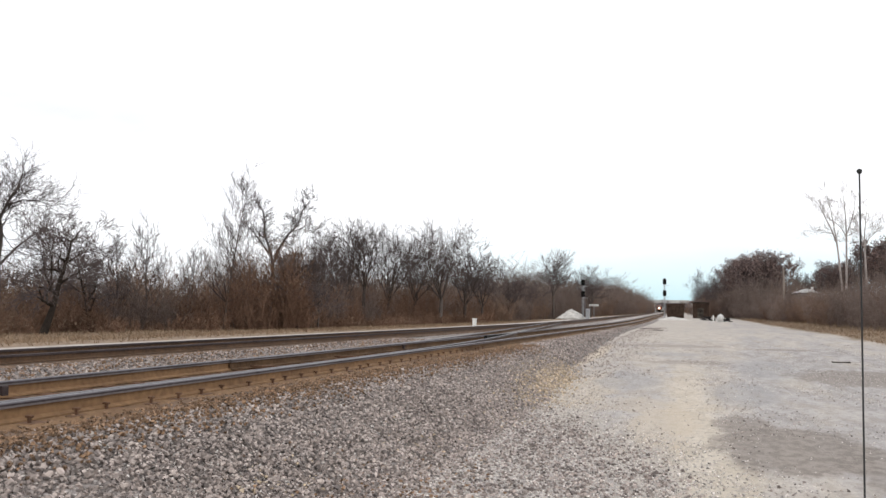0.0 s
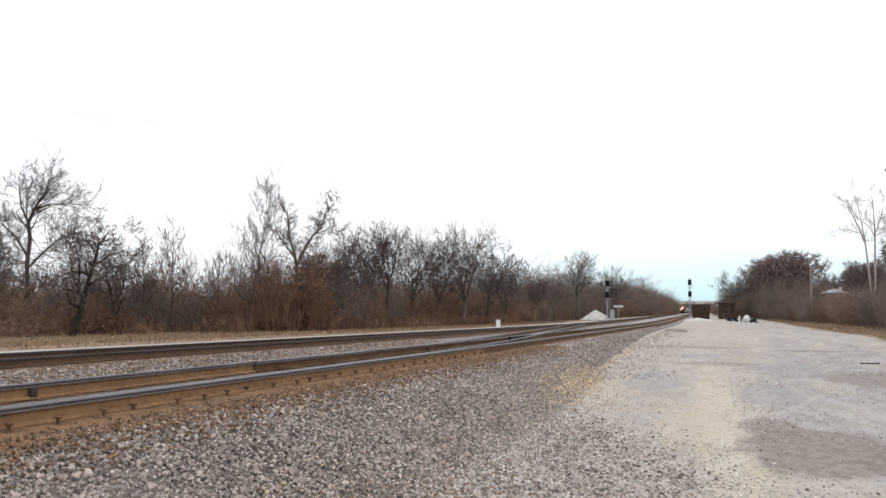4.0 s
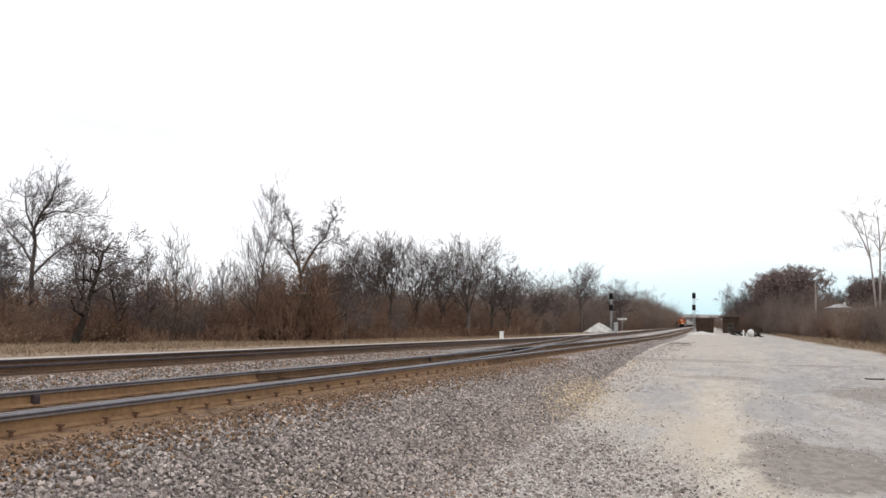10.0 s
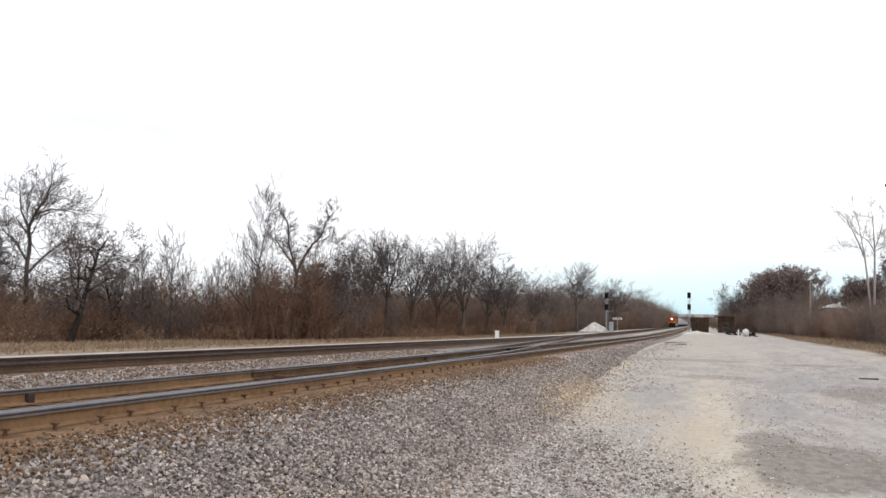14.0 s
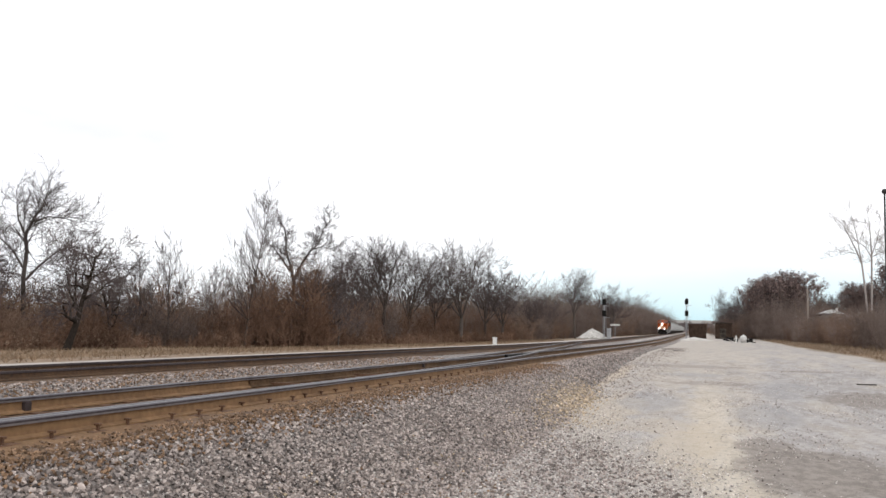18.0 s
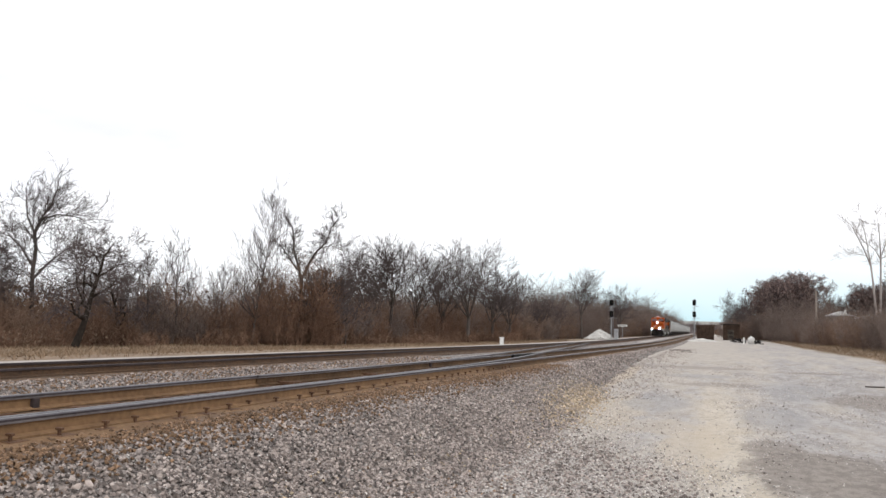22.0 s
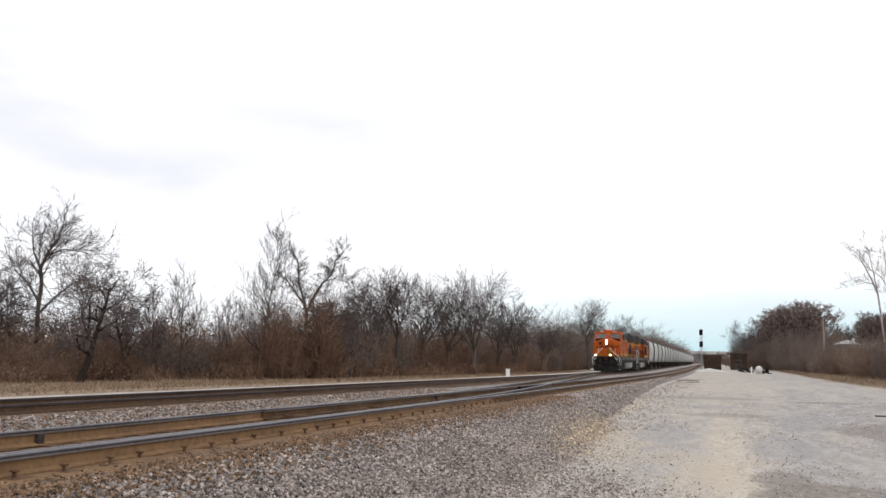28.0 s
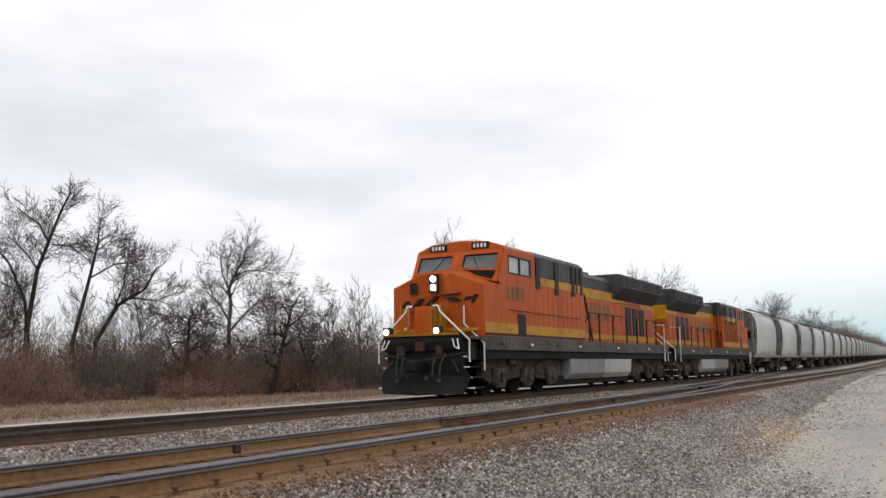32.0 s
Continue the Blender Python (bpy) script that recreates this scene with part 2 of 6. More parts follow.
GREY_DARK = mat("dusty_frame_grey", (0.022, 0.020, 0.018), (0.07, 0.063, 0.058), 0.7, grain=7, blotch=1.2, bump=0.1, spec=0.12)
CHARCOAL = mat("faded_charcoal_paint", (0.030, 0.030, 0.031), (0.072, 0.070, 0.070), 0.55, grain=5, blotch=0.9, bump=0.03, vary=0.05, stretch=(1, 1, 0.4), spec=0.2)
SILL_GREY = mat("dusty_sill_grey", (0.045, 0.042, 0.038), (0.12, 0.11, 0.10), 0.75, grain=6, blotch=1.1, bump=0.08, spec=0.15)
RED_IRON = mat("red_primed_iron", (0.03, 0.012, 0.010), (0.075, 0.026, 0.021), 0.7, grain=14, spec=0.15)
TRUCK = mat("dusty_truck_steel", (0.012, 0.010, 0.008), (0.085, 0.071, 0.060), 0.8, grain=6, blotch=1.5, bump=0.15, spec=0.12)
TANK = mat("silver_fuel_tank", (0.20, 0.195, 0.19), (0.36, 0.35, 0.34), 0.5, 0.3, grain=5, blotch=0.9, bump=0.03, stretch=(1, 1, 0.4))
WHITE = mat("white_paint", (0.62, 0.61, 0.58), (0.82, 0.81, 0.78), 0.5, grain=6, blotch=1.0, bump=0.03)
HOPPER = mat("hopper_grey", (0.40, 0.40, 0.39), (0.56, 0.56, 0.54), 0.55, grain=3, blotch=0.5, bump=0.03, vary=0.16, stretch=(1, 1, 0.3))
# dark grey that puts the shade at car ends and bays into the colour
HOPPER_END = mat("shaded_hopper_grey", (0.055, 0.048, 0.042), (0.15, 0.135, 0.12), 0.8, grain=6, blotch=0.9, bump=0.05, vary=0.2)
HOPPER_DARK_GREY = mat("hopper_end_grey", (0.14, 0.13, 0.12), (0.27, 0.26, 0.24), 0.7, grain=5, blotch=0.8, bump=0.05, vary=0.15)
# pale base colour stands in for sky reflected in the side pane
PANE = mat("pale_side_pane", (0.26, 0.27, 0.27), (0.40, 0.41, 0.40), 0.1, grain=2, bump=0, vary=0.05)
LETTER = mat("faded_lettering", (0.09, 0.04, 0.012), (0.17, 0.08, 0.028), 0.6, grain=5, bump=0)
GOLD = mat("dark_gold_paint", (0.24, 0.10, 0.004), (0.38, 0.17, 0.008), 0.5, grain=5, bump=0.02, spec=0.2)
TANK_PALE = mat("pale_fuel_tank", (0.36, 0.355, 0.345), (0.56, 0.55, 0.54), 0.45, 0.3, grain=5, blotch=0.9, bump=0.03, stretch=(1, 1, 0.4))
# grey base colour holds the sky's reflection in the glass
GLASS = mat("sky_toned_glass", (0.20, 0.21, 0.215), (0.30, 0.315, 0.32), 0.08, grain=2, bump=0, vary=0.0)
LAMP = mat("lit_headlight", (0.9, 0.88, 0.8), (1, 0.98, 0.9), 0.3, bump=0, emit=70.0)
GALV = mat("galvanised_steel", (0.30, 0.31, 0.32), (0.48, 0.49, 0.50), 0.5, 0.6, grain=14, bump=0.05)
CONCRETE = mat("pale_concrete", (0.40, 0.39, 0.37), (0.60, 0.59, 0.56), 0.85, grain=12, blotch=1, bump=0.2)
POLE_WOOD = mat("utility_pole_wood", (0.19, 0.155, 0.13), (0.33, 0.275, 0.235), 0.9, grain=9, blotch=1, bump=0.3, stretch=(4, 4, 0.3))
ROOF = mat("pale_metal_roof", (0.48, 0.48, 0.47), (0.68, 0.68, 0.66), 0.55, grain=5, bump=0.05)
WALL = mat("weathered_siding", (0.18, 0.16, 0.145), (0.30, 0.27, 0.25), 0.85, grain=6, bump=0.1)
BIN = mat("dark_rusty_bin", (0.032, 0.021, 0.016), (0.085, 0.056, 0.041), 0.85, 0.1, grain=5, blotch=1.2, bump=0.15, spec=0.12)
RUBBER = mat("black_rubber", (0.012, 0.012, 0.012), (0.025, 0.025, 0.025), 0.75, grain=10)


def ground_material():
    """Gravel lot, damp and sandy patches on it, and dry grass on both sides, told apart by where they lie."""
    m = bpy.data.materials.new("gravel_and_grass")
    m.use_nodes = True
    n, l = m.node_tree.nodes, m.node_tree.links
    b = n["Principled BSDF"]
    b.inputs["Roughness"].default_value = 0.95
    geo = n.new("ShaderNodeNewGeometry")
    xyz = n.new("ShaderNodeSeparateXYZ")
    l.new(geo.outputs["Position"], xyz.inputs[0])

    def noise_at(scale, detail=5, stretch=(1, 1, 1), rough=0.55):
        v = n.new("ShaderNodeVectorMath")
        v.operation = "MULTIPLY"
        v.inputs[1].default_value = stretch
        l.new(geo.outputs["Position"], v.inputs[0])
        t = n.new("ShaderNodeTexNoise")
        t.inputs["Scale"].default_value, t.inputs["Detail"].default_value, t.inputs["Roughness"].default_value = scale, detail, rough
        l.new(v.outputs[0], t.inputs["Vector"])
        return t.outputs["Fac"]

    def op(kind, a, c=None, d=None):
        q = n.new("ShaderNodeMath")
        q.operation = kind
        for i, v in enumerate((a, c, d)):
            if v is None:
                continue
            if isinstance(v, (int, float)):
                q.inputs[i].default_value = v
            else:
                l.new(v, q.inputs[i])
        return q.outputs[0]

    def step(v, a, c):
        q = n.new("ShaderNodeMapRange")
        q.interpolation_type = "SMOOTHSTEP"
        q.inputs["From Min"].default_value, q.inputs["From Max"].default_value = a, c
        l.new(v, q.inputs["Value"])
        return q.outputs[0]

    def blend(f, a, c):
        q = n.new("ShaderNodeMix")
        q.data_type = "RGBA"
        l.new(f, q.inputs["Factor"])
        for k, v in (("A", a), ("B", c)):
            if isinstance(v, tuple):
                q.inputs[k].default_value = (*v, 1)
            else:
                l.new(v, q.inputs[k])
        return q.outputs["Result"]

    X, Y = xyz.outputs["X"], xyz.outputs["Y"]
    fine, mid, wide = noise_at(38, 3), noise_at(2.6, 6, (1, 0.3, 1), 0.62), noise_at(0.95, 7, (1, 0.16, 1), 0.62)
    speck = noise_at(16, 2)
    rough = noise_at(7.5, 6, (1, 0.55, 1), 0.72)
    tan = blend(step(mid, 0.35, 0.65), (0.365, 0.322, 0.275), (0.46, 0.412, 0.36))
    grey = blend(step(mid, 0.35, 0.65), (0.25, 0.232, 0.222), (0.385, 0.36, 0.345))
    # the sandy wheel track and the greyer, stonier lot about it
    path = op("ADD", op("MULTIPLY", op("POWER", op("SUBTRACT", 30.0, op("MINIMUM", Y, 30.0)), 2.0), 0.0007), -0.08)
    off = op("ADD", op("ABSOLUTE", op("SUBTRACT", X, path)), op("MULTIPLY", op("SUBTRACT", mid, 0.5), 0.7))
    worn = op("MULTIPLY", step(off, 0.62, 0.16), step(Y, 34.0, 20.0))
    lean = op("ADD", wide, op("MULTIPLY", step(X, -0.5, 3.5), 0.16))
    lean = op("SUBTRACT", lean, op("MULTIPLY", step(Y, 26.0, 50.0), 0.12))
    lot = blend(step(op("ADD", lean, op("MULTIPLY", op("SUBTRACT", mid, 0.5), 0.5)), 0.40, 0.68), tan, grey)
    lot = blend(op("MULTIPLY", worn, 0.85), lot, blend(step(mid, 0.35, 0.65), (0.46, 0.395, 0.31), (0.55, 0.485, 0.395)))
    # stones thin out with the distance from the track
    edge = op("ADD", X, op("MULTIPLY", ramp_node(n, l, Y, 9.5, 16.0), 2.7))
    edge = op("ADD", edge, op("MULTIPLY", ramp_node(n, l, Y, 17.0, 32.0), 0.9))
    edge = op("ADD", edge, op("MULTIPLY", op("SUBTRACT", mid, 0.5), 1.6))
    stony = step(edge, -0.2, -1.3)
    lot = blend(stony, lot, blend(step(fine, 0.4, 0.62), (0.30, 0.268, 0.248), (0.56, 0.512, 0.475)))
    lot = blend(op("MULTIPLY", step(noise_at(9, 4, (1, 0.35, 1), 0.7), 0.56, 0.68), 0.5), lot, (0.24, 0.215, 0.195))
    lot = blend(op("MULTIPLY", step(speck, 0.62, 0.74), 0.4), lot, (0.22, 0.20, 0.18))
    lot = blend(op("MULTIPLY", step(fine, 0.58, 0.70), 0.4), lot, (0.60, 0.57, 0.53))
    lot = blend(op("MULTIPLY", step(noise_at(22, 3, (1, 0.5, 1)), 0.56, 0.66), 0.35), lot, (0.25, 0.225, 0.205))
    lot = blend(op("MULTIPLY", step(rough, 0.52, 0.66), 0.6), lot, (0.23, 0.208, 0.192))
    lot = blend(op("MULTIPLY", step(rough, 0.46, 0.34), 0.4), lot, (0.58, 0.53, 0.47))
    # patches with a shape of their own: damp hollows, drag marks, blue-grey fines and sand
    def patch(cx, cy, rx, ry, wander=1.0):
        dx = op("MULTIPLY", op("SUBTRACT", X, cx), 1 / rx)
        dy = op("MULTIPLY", op("SUBTRACT", Y, cy), 1 / ry)
        dist = op("SQRT", op("ADD", op("MULTIPLY", dx, dx), op("MULTIPLY", dy, dy)))
        return op("ADD", dist, op("MULTIPLY", op("SUBTRACT", op("ADD", op("MULTIPLY", mid, 0.6), op("MULTIPLY", rough, 0.4)), 0.5), wander * 1.6))

    wet = blend(step(rough, 0.40, 0.62), (0.165, 0.14, 0.12), (0.265, 0.23, 0.20))
    blue = blend(step(rough, 0.40, 0.62), (0.205, 0.205, 0.21), (0.36, 0.35, 0.345))
    sand = blend(step(rough, 0.38, 0.64), (0.40, 0.33, 0.245), (0.56, 0.48, 0.38))
    for tone, spots in ((sand, ((-0.35, 13.4, 0.5, 2.4, 0.5), (-2.2, 19.5, 0.8, 4.0, 0.45), (-3.35, 32.0, 0.40, 8.5, 0.8), (-1.2, 16.2, 1.5, 1.3, 0.35))),
                        (blue, ((-1.35, 21.6, 0.75, 2.6, 0.5), (1.1, 19.0, 0.6, 2.6, 0.45), (2.2, 27.0, 0.9, 4.0, 0.5), (-0.7, 34.0, 1.2, 1.2, 0.5))),
                        (wet, ((1.25, 11.6, 0.98, 2.1, 0.9), (0.75, 13.6, 0.42, 1.3, 0.75), (2.5, 10.2, 1.0, 1.6, 0.7), (4.3, 24.4, 1.75, 3.0, 0.8), (4.9, 17.0, 1.2, 2.2, 0.5), (-0.8, 40.6, 2.4, 1.3, 0.5), (0.0, 29.2, 1.3, 0.9, 0.5), (3.6, 38.5, 1.3, 0.7, 0.7)))):
        for cx, cy, rx, ry, depth in spots:
            lot = blend(op("MULTIPLY", step(patch(cx, cy, rx, ry), 1.16, 0.80), depth), lot, tone)
    # grass on both sides
    straw = blend(step(mid, 0.3, 0.7), (0.165, 0.11, 0.068), (0.29, 0.205, 0.133))
    straw = blend(step(wide, 0.40, 0.62), straw, (0.20, 0.15, 0.095))
    side = op("ADD", X, op("MULTIPLY", op("SUBTRACT", wide, 0.5), 3.0))
    lot = blend(step(side, 8.1, 9.2), lot, straw)
    gravel = blend(step(mid, 0.3, 0.7), (0.34, 0.30, 0.275), (0.50, 0.455, 0.42))
    left = blend(step(op("ADD", X, op("MULTIPLY", op("SUBTRACT", wide, 0.5), 1.2)), -17.7, -17.1), straw, gravel)
    final = blend(step(X, -15.0, -14.0), left, lot)
    l.new(final, b.inputs["Base Color"])
    bp = n.new("ShaderNodeBump")
    bp.inputs["Strength"].default_value, bp.inputs["Distance"].default_value = 0.5, 0.02
    l.new(op("ADD", op("ADD", fine, speck), op("MULTIPLY", rough, 1.2)), bp.inputs["Height"])
    l.new(bp.outputs[0], b.inputs["Normal"])
    return m


def ramp_node(n, l, v, a, b):
    q = n.new("ShaderNodeMapRange")
    q.inputs["From Min"].default_value, q.inputs["From Max"].default_value = a, b
    l.new(v, q.inputs["Value"])
    return q.outputs[0]


GROUND = ground_material()


# ---- mesh helpers ----
def mesh_ob(name, verts, faces, material, parent=None, label="", smooth=False):
    me = bpy.data.meshes.new(name)
    me.from_pydata([tuple(v) for v in verts], [], faces)
    me.materials.append(material)
    if smooth:
        me.polygons.foreach_set("use_smooth", [True] * len(me.polygons))
    me.update()
    ob = new(name, me)
    ob.parent = parent
    if label:
        ob["label"] = label
    return ob


def part(name, bm, material, parent, label=""):
    me = bpy.data.meshes.new(name)
    bm.to_mesh(me)
    bm.free()
    me.materials.append(material)
    ob = new(name, me)
    ob.parent = parent
    if label:
        ob["label"] = label
    return ob


def thing(name, label, category, group="", kind=""):
    return tagged(new(name), label, category, group, kind)


def box_bm(lo, hi, bevel=0.0, bm=None):
    bm = bm or bmesh.new()
    m = Matrix.Translation([(a + b) / 2 for a, b in zip(lo, hi)]) @ Matrix.Diagonal([b - a for a, b in zip(lo, hi)] + [1])
    made = bmesh.ops.create_cube(bm, size=1, matrix=m)["verts"]
    if bevel:
        edges = list({e for v in made for e in v.link_edges})
        bmesh.ops.bevel(bm, geom=edges, offset=bevel, segments=2, affect="EDGES", profile=0.5)
    return bm


def prism_bm(poly, x0, x1, axis="x", bevel=0.0, bm=None):
    """A polygon in the other two axes, drawn out along one axis from x0 to x1."""
    bm = bm or bmesh.new()

    def at(u, v, w):
        return {"x": (w, u, v), "y": (u, w, v), "z": (u, v, w)}[axis]
    a = [bm.verts.new(at(u, v, x0)) for u, v in poly]
    b = [bm.verts.new(at(u, v, x1)) for u, v in poly]
    fs = [bm.faces.new(a), bm.faces.new(b[::-1])]
    k = len(poly)
    fs += [bm.faces.new((a[(i + 1) % k], a[i], b[i], b[(i + 1) % k])) for i in range(k)]
    bmesh.ops.recalc_face_normals(bm, faces=fs)
    if bevel:
        bmesh.ops.bevel(bm, geom=list({e for f in fs for e in f.edges}), offset=bevel, segments=2, affect="EDGES", profile=0.5)
    return bm


def cyl_bm(p, q, r, r2=None, sides=12, bm=None):
    bm = bm or bmesh.new()
    p, q = Vector(p), Vector(q)
    turn = (q - p).to_track_quat("Z", "Y").to_matrix().to_4x4()
    bmesh.ops.create_cone(bm, cap_ends=True, segments=sides, radius1=r, radius2=r if r2 is None else r2, depth=(q - p).length,
                          matrix=Matrix.Translation((p + q) / 2) @ turn)
    return bm


def pipe_bm(points, r, sides=8, bm=None):
    bm = bm or bmesh.new()
    for a, b in zip(points, points[1:]):
        cyl_bm(a, b, r, sides=sides, bm=bm)
    for p in points[1:-1]:
        bmesh.ops.create_uvsphere(bm, u_segments=8, v_segments=5, radius=r, matrix=Matrix.Translation(p))
    return bm


def tubes(segments, sides=4):
    """Tapered limbs as plain prisms: rows of start, end, radius at start and at end."""
    s = np.array(segments, float)
    p, q, r0, r1 = s[:, 0:3], s[:, 3:6], s[:, 6], s[:, 7]
    d = q - p
    d /= np.linalg.norm(d, axis=1)[:, None] + 1e-9
    ref = np.where(np.abs(d[:, 2:3]) > 0.9, np.array([[1.0, 0, 0]]), np.array([[0, 0, 1.0]]))
    u = np.cross(d, ref)
    u /= np.linalg.norm(u, axis=1)[:, None]
    w = np.cross(d, u)
    n = len(s)
    ang = np.arange(sides) * 2 * math.pi / sides
    ring = np.cos(ang)[None, :, None] * u[:, None, :] + np.sin(ang)[None, :, None] * w[:, None, :]
    verts = np.concatenate([p[:, None, :] + ring * r0[:, None, None], q[:, None, :] + ring * r1[:, None, None]], axis=1).reshape(-1, 3)
    base = np.arange(n)[:, None] * 2 * sides
    i = np.arange(sides)[None, :]
    j = (i + 1) % sides
    faces = np.stack([base + i, base + j, base + sides + j, base + sides + i], axis=2).reshape(-1, 4)
    return verts, faces


def quick_mesh(name, verts, faces, material):
    """A mesh from arrays, all faces with the same number of corners."""
    me = bpy.data.meshes.new(name)
    k = faces.shape[1]
    me.vertices.add(len(verts))
    me.vertices.foreach_set("co", np.asarray(verts, np.float32).ravel())
    me.loops.add(faces.size)
    me.loops.foreach_set("vertex_index", faces.astype(np.int32).ravel())
    me.polygons.add(len(faces))
    me.polygons.foreach_set("loop_start", np.arange(0, faces.size, k, dtype=np.int32))
    me.polygons.foreach_set("loop_total", np.full(len(faces), k, np.int32))
    me.materials.append(material)
    me.update(calc_edges=True)
    return me


# ---- ground ----
def ground_z(x, y):
    """Height of the bare ground: a lot that climbs to the level of the line, a low bank of grass on its far side, a road and fields beyond the line."""
    z = rise(y)
    up = min(1.0, max(0.0, (y - 14) / 52))
    up = 0.46 * up * up * (3 - 2 * up)
    if x < -13:
        z += float(np.interp(x, [-60, -26, -22, -19, -15.5, -13], [0.2, 0.23, 0.35, 0.50, 0.50, 0.05]))
    else:
        z += up
    if x > 8.4:
        z += 0.07 * min(x - 8.4, 12) + 0.03 * min(max(0, x - 20.4), 60)
    if -20 < x < 20 and -5 < y < 120:
        z += 0.02 * noise.noise(Vector((x * 0.5, y * 0.35, 3.1))) - 0.02
    return z


def make_ground():
    xs = sorted(set([-3000, -1500, -700, -350, -180, -100, -70, -50, -40, 100, 160, 300, 700, 1500, 3000] + [-35 + i for i in range(20)] + [-15 + 0.5 * i for i in range(60)] + [15 + 2 * i for i in range(28)]))
    ys = sorted(set([-3000, -1200, -400, -150, -60, -25, -12] + [-6 + 0.7 * i for i in range(70)] + [43 + 3 * i for i in range(30)] + [133 + 15 * i for i in range(40)] + [760, 900, 1200, 1800, 3000]))
    verts = [(x, y, ground_z(x, y)) for y in ys for x in xs]
    w = len(xs)
    faces = [(j * w + i, j * w + i + 1, (j + 1) * w + i + 1, (j + 1) * w + i) for j in range(len(ys) - 1) for i in range(w - 1)]
    tagged(mesh_ob("ground", verts, faces, GROUND, smooth=True), "pale gravel lot with sandy and damp patches between strips of dry grass", "ground", kind="structure")


YS = [-40 + 1.0 * i for i in range(200)] + [160 + 10 * i for i in range(110)]
BED = [(-16.4, 0.33), (-15.4, 0.45), (-14.7, 0.49), (-14.2, 0.513), (-10.6, 0.508), (-9.9, 0.455), (-8.4, 0.50), (-7.6, 0.61), (-7.2, 0.615), (-4.55, 0.615), (-4.35, 0.622), (-4.1, 0.57), (-3.5, 0.33), (-2.9, 0.10), (-2.3, -0.06)]


def shoulder(y):
    """How wide the near shoulder is, as a share of its width by the camera: the lot closes in on the track further on."""
    return float(np.interp(y, [13, 20, 28, 45, 70], [1.0, 0.78, 0.58, 0.46, 0.36]))


def bed_z(x, y=0.0):
    if x > -4.1:
        x = -4.1 + (x + 4.1) / shoulder(y)
    return float(np.interp(x, [b[0] for b in BED], [b[1] for b in BED]))


def make_bed():
    verts, w = [], len(BED)
    for y in YS:
        for x, z in BED:
            k = noise.noise(Vector((x * 1.3, y * 0.9, 0))) * (0.035 if x < -3.2 else 0.035 + 0.2 * min(1, max(0, (y - 24) / 10)))
            verts.append(((x if x < -4.1 else -4.1 + (x + 4.1) * shoulder(y)) + bend(y) + k, y, z + rise(y) + ((k - 0.035) * 0.4 if x < -3.2 else -0.01)))
    faces = [(j * w + i, j * w + i + 1, (j + 1) * w + i + 1, (j + 1) * w + i) for j in range(len(YS) - 1) for i in range(w - 1)]
    tagged(mesh_ob("ballast_bed", verts, faces, BALLAST), "raised bed of grey crushed stone under both tracks", "ballast", kind="structure")


def make_mud():
    """Rust-brown, oily stone between and beside the rails."""
    for mid in (NEAR_MID, FAR_MID):
        ys = [y for y in YS if y < 300]
        cols = (-1.38, -0.9, 0.0, 0.9, 1.38)
        verts = [(mid + u + bend(y) + 0.05 * noise.noise(Vector((u, y * 0.8, mid))), y, (0.640 if mid == NEAR_MID else 0.530) + rise(y) + 0.012 * noise.noise(Vector((u * 3, y * 1.7, mid))) - (0.02 if abs(u) > 1 else 0)) for y in ys for u in cols]
        faces = [(j * 5 + i, j * 5 + i + 1, j * 5 + i + 6, j * 5 + i + 5) for j in range(len(ys) - 1) for i in range(4)]
        tagged(mesh_ob("track_mud", verts, faces, MUD), "rust-brown oily stone round the ties", "ballast", kind="structure")


def make_dirt():
    """Brown dirt packed against the near rail, with a ragged outer edge."""
    ys = [-8 + 0.4 * i for i in range(150)]
    verts = []
    for y in ys:
        out = 0.62 + 0.22 * noise.noise(Vector((0.3, y * 0.55, 5))) + 0.12 * noise.noise(Vector((0.7, y * 2.1, 2)))
        for k, z in ((0.07, 0.652), (0.30, 0.644), (0.55, 0.628), (1.0, 0.602)):
            verts.append((NEAR_A + 0.035 + out * k, y, z + 0.012 * noise.noise(Vector((k * 4, y * 2.3, 8)))))
    faces = [(j * 4 + i, j * 4 + i + 1, j * 4 + i + 5, j * 4 + i + 4) for j in range(len(ys) - 1) for i in range(3)]
    tagged(mesh_ob("track_dirt", verts, faces, DIRT), "brown dirt packed along the near rail", "dirt", kind="structure")


RAIL_SECTION = [(-0.072, -0.160), (0.072, -0.160), (0.072, -0.146), (0.014, -0.126), (0.010, -0.052), (0.036, -0.044), (0.0368, -0.027), (0.037, -0.010), (0.029, 0.0), (-0.029, 0.0), (-0.037, -0.010), (-0.036, -0.044), (-0.010, -0.052), (-0.014, -0.128), (-0.072, -0.148)]


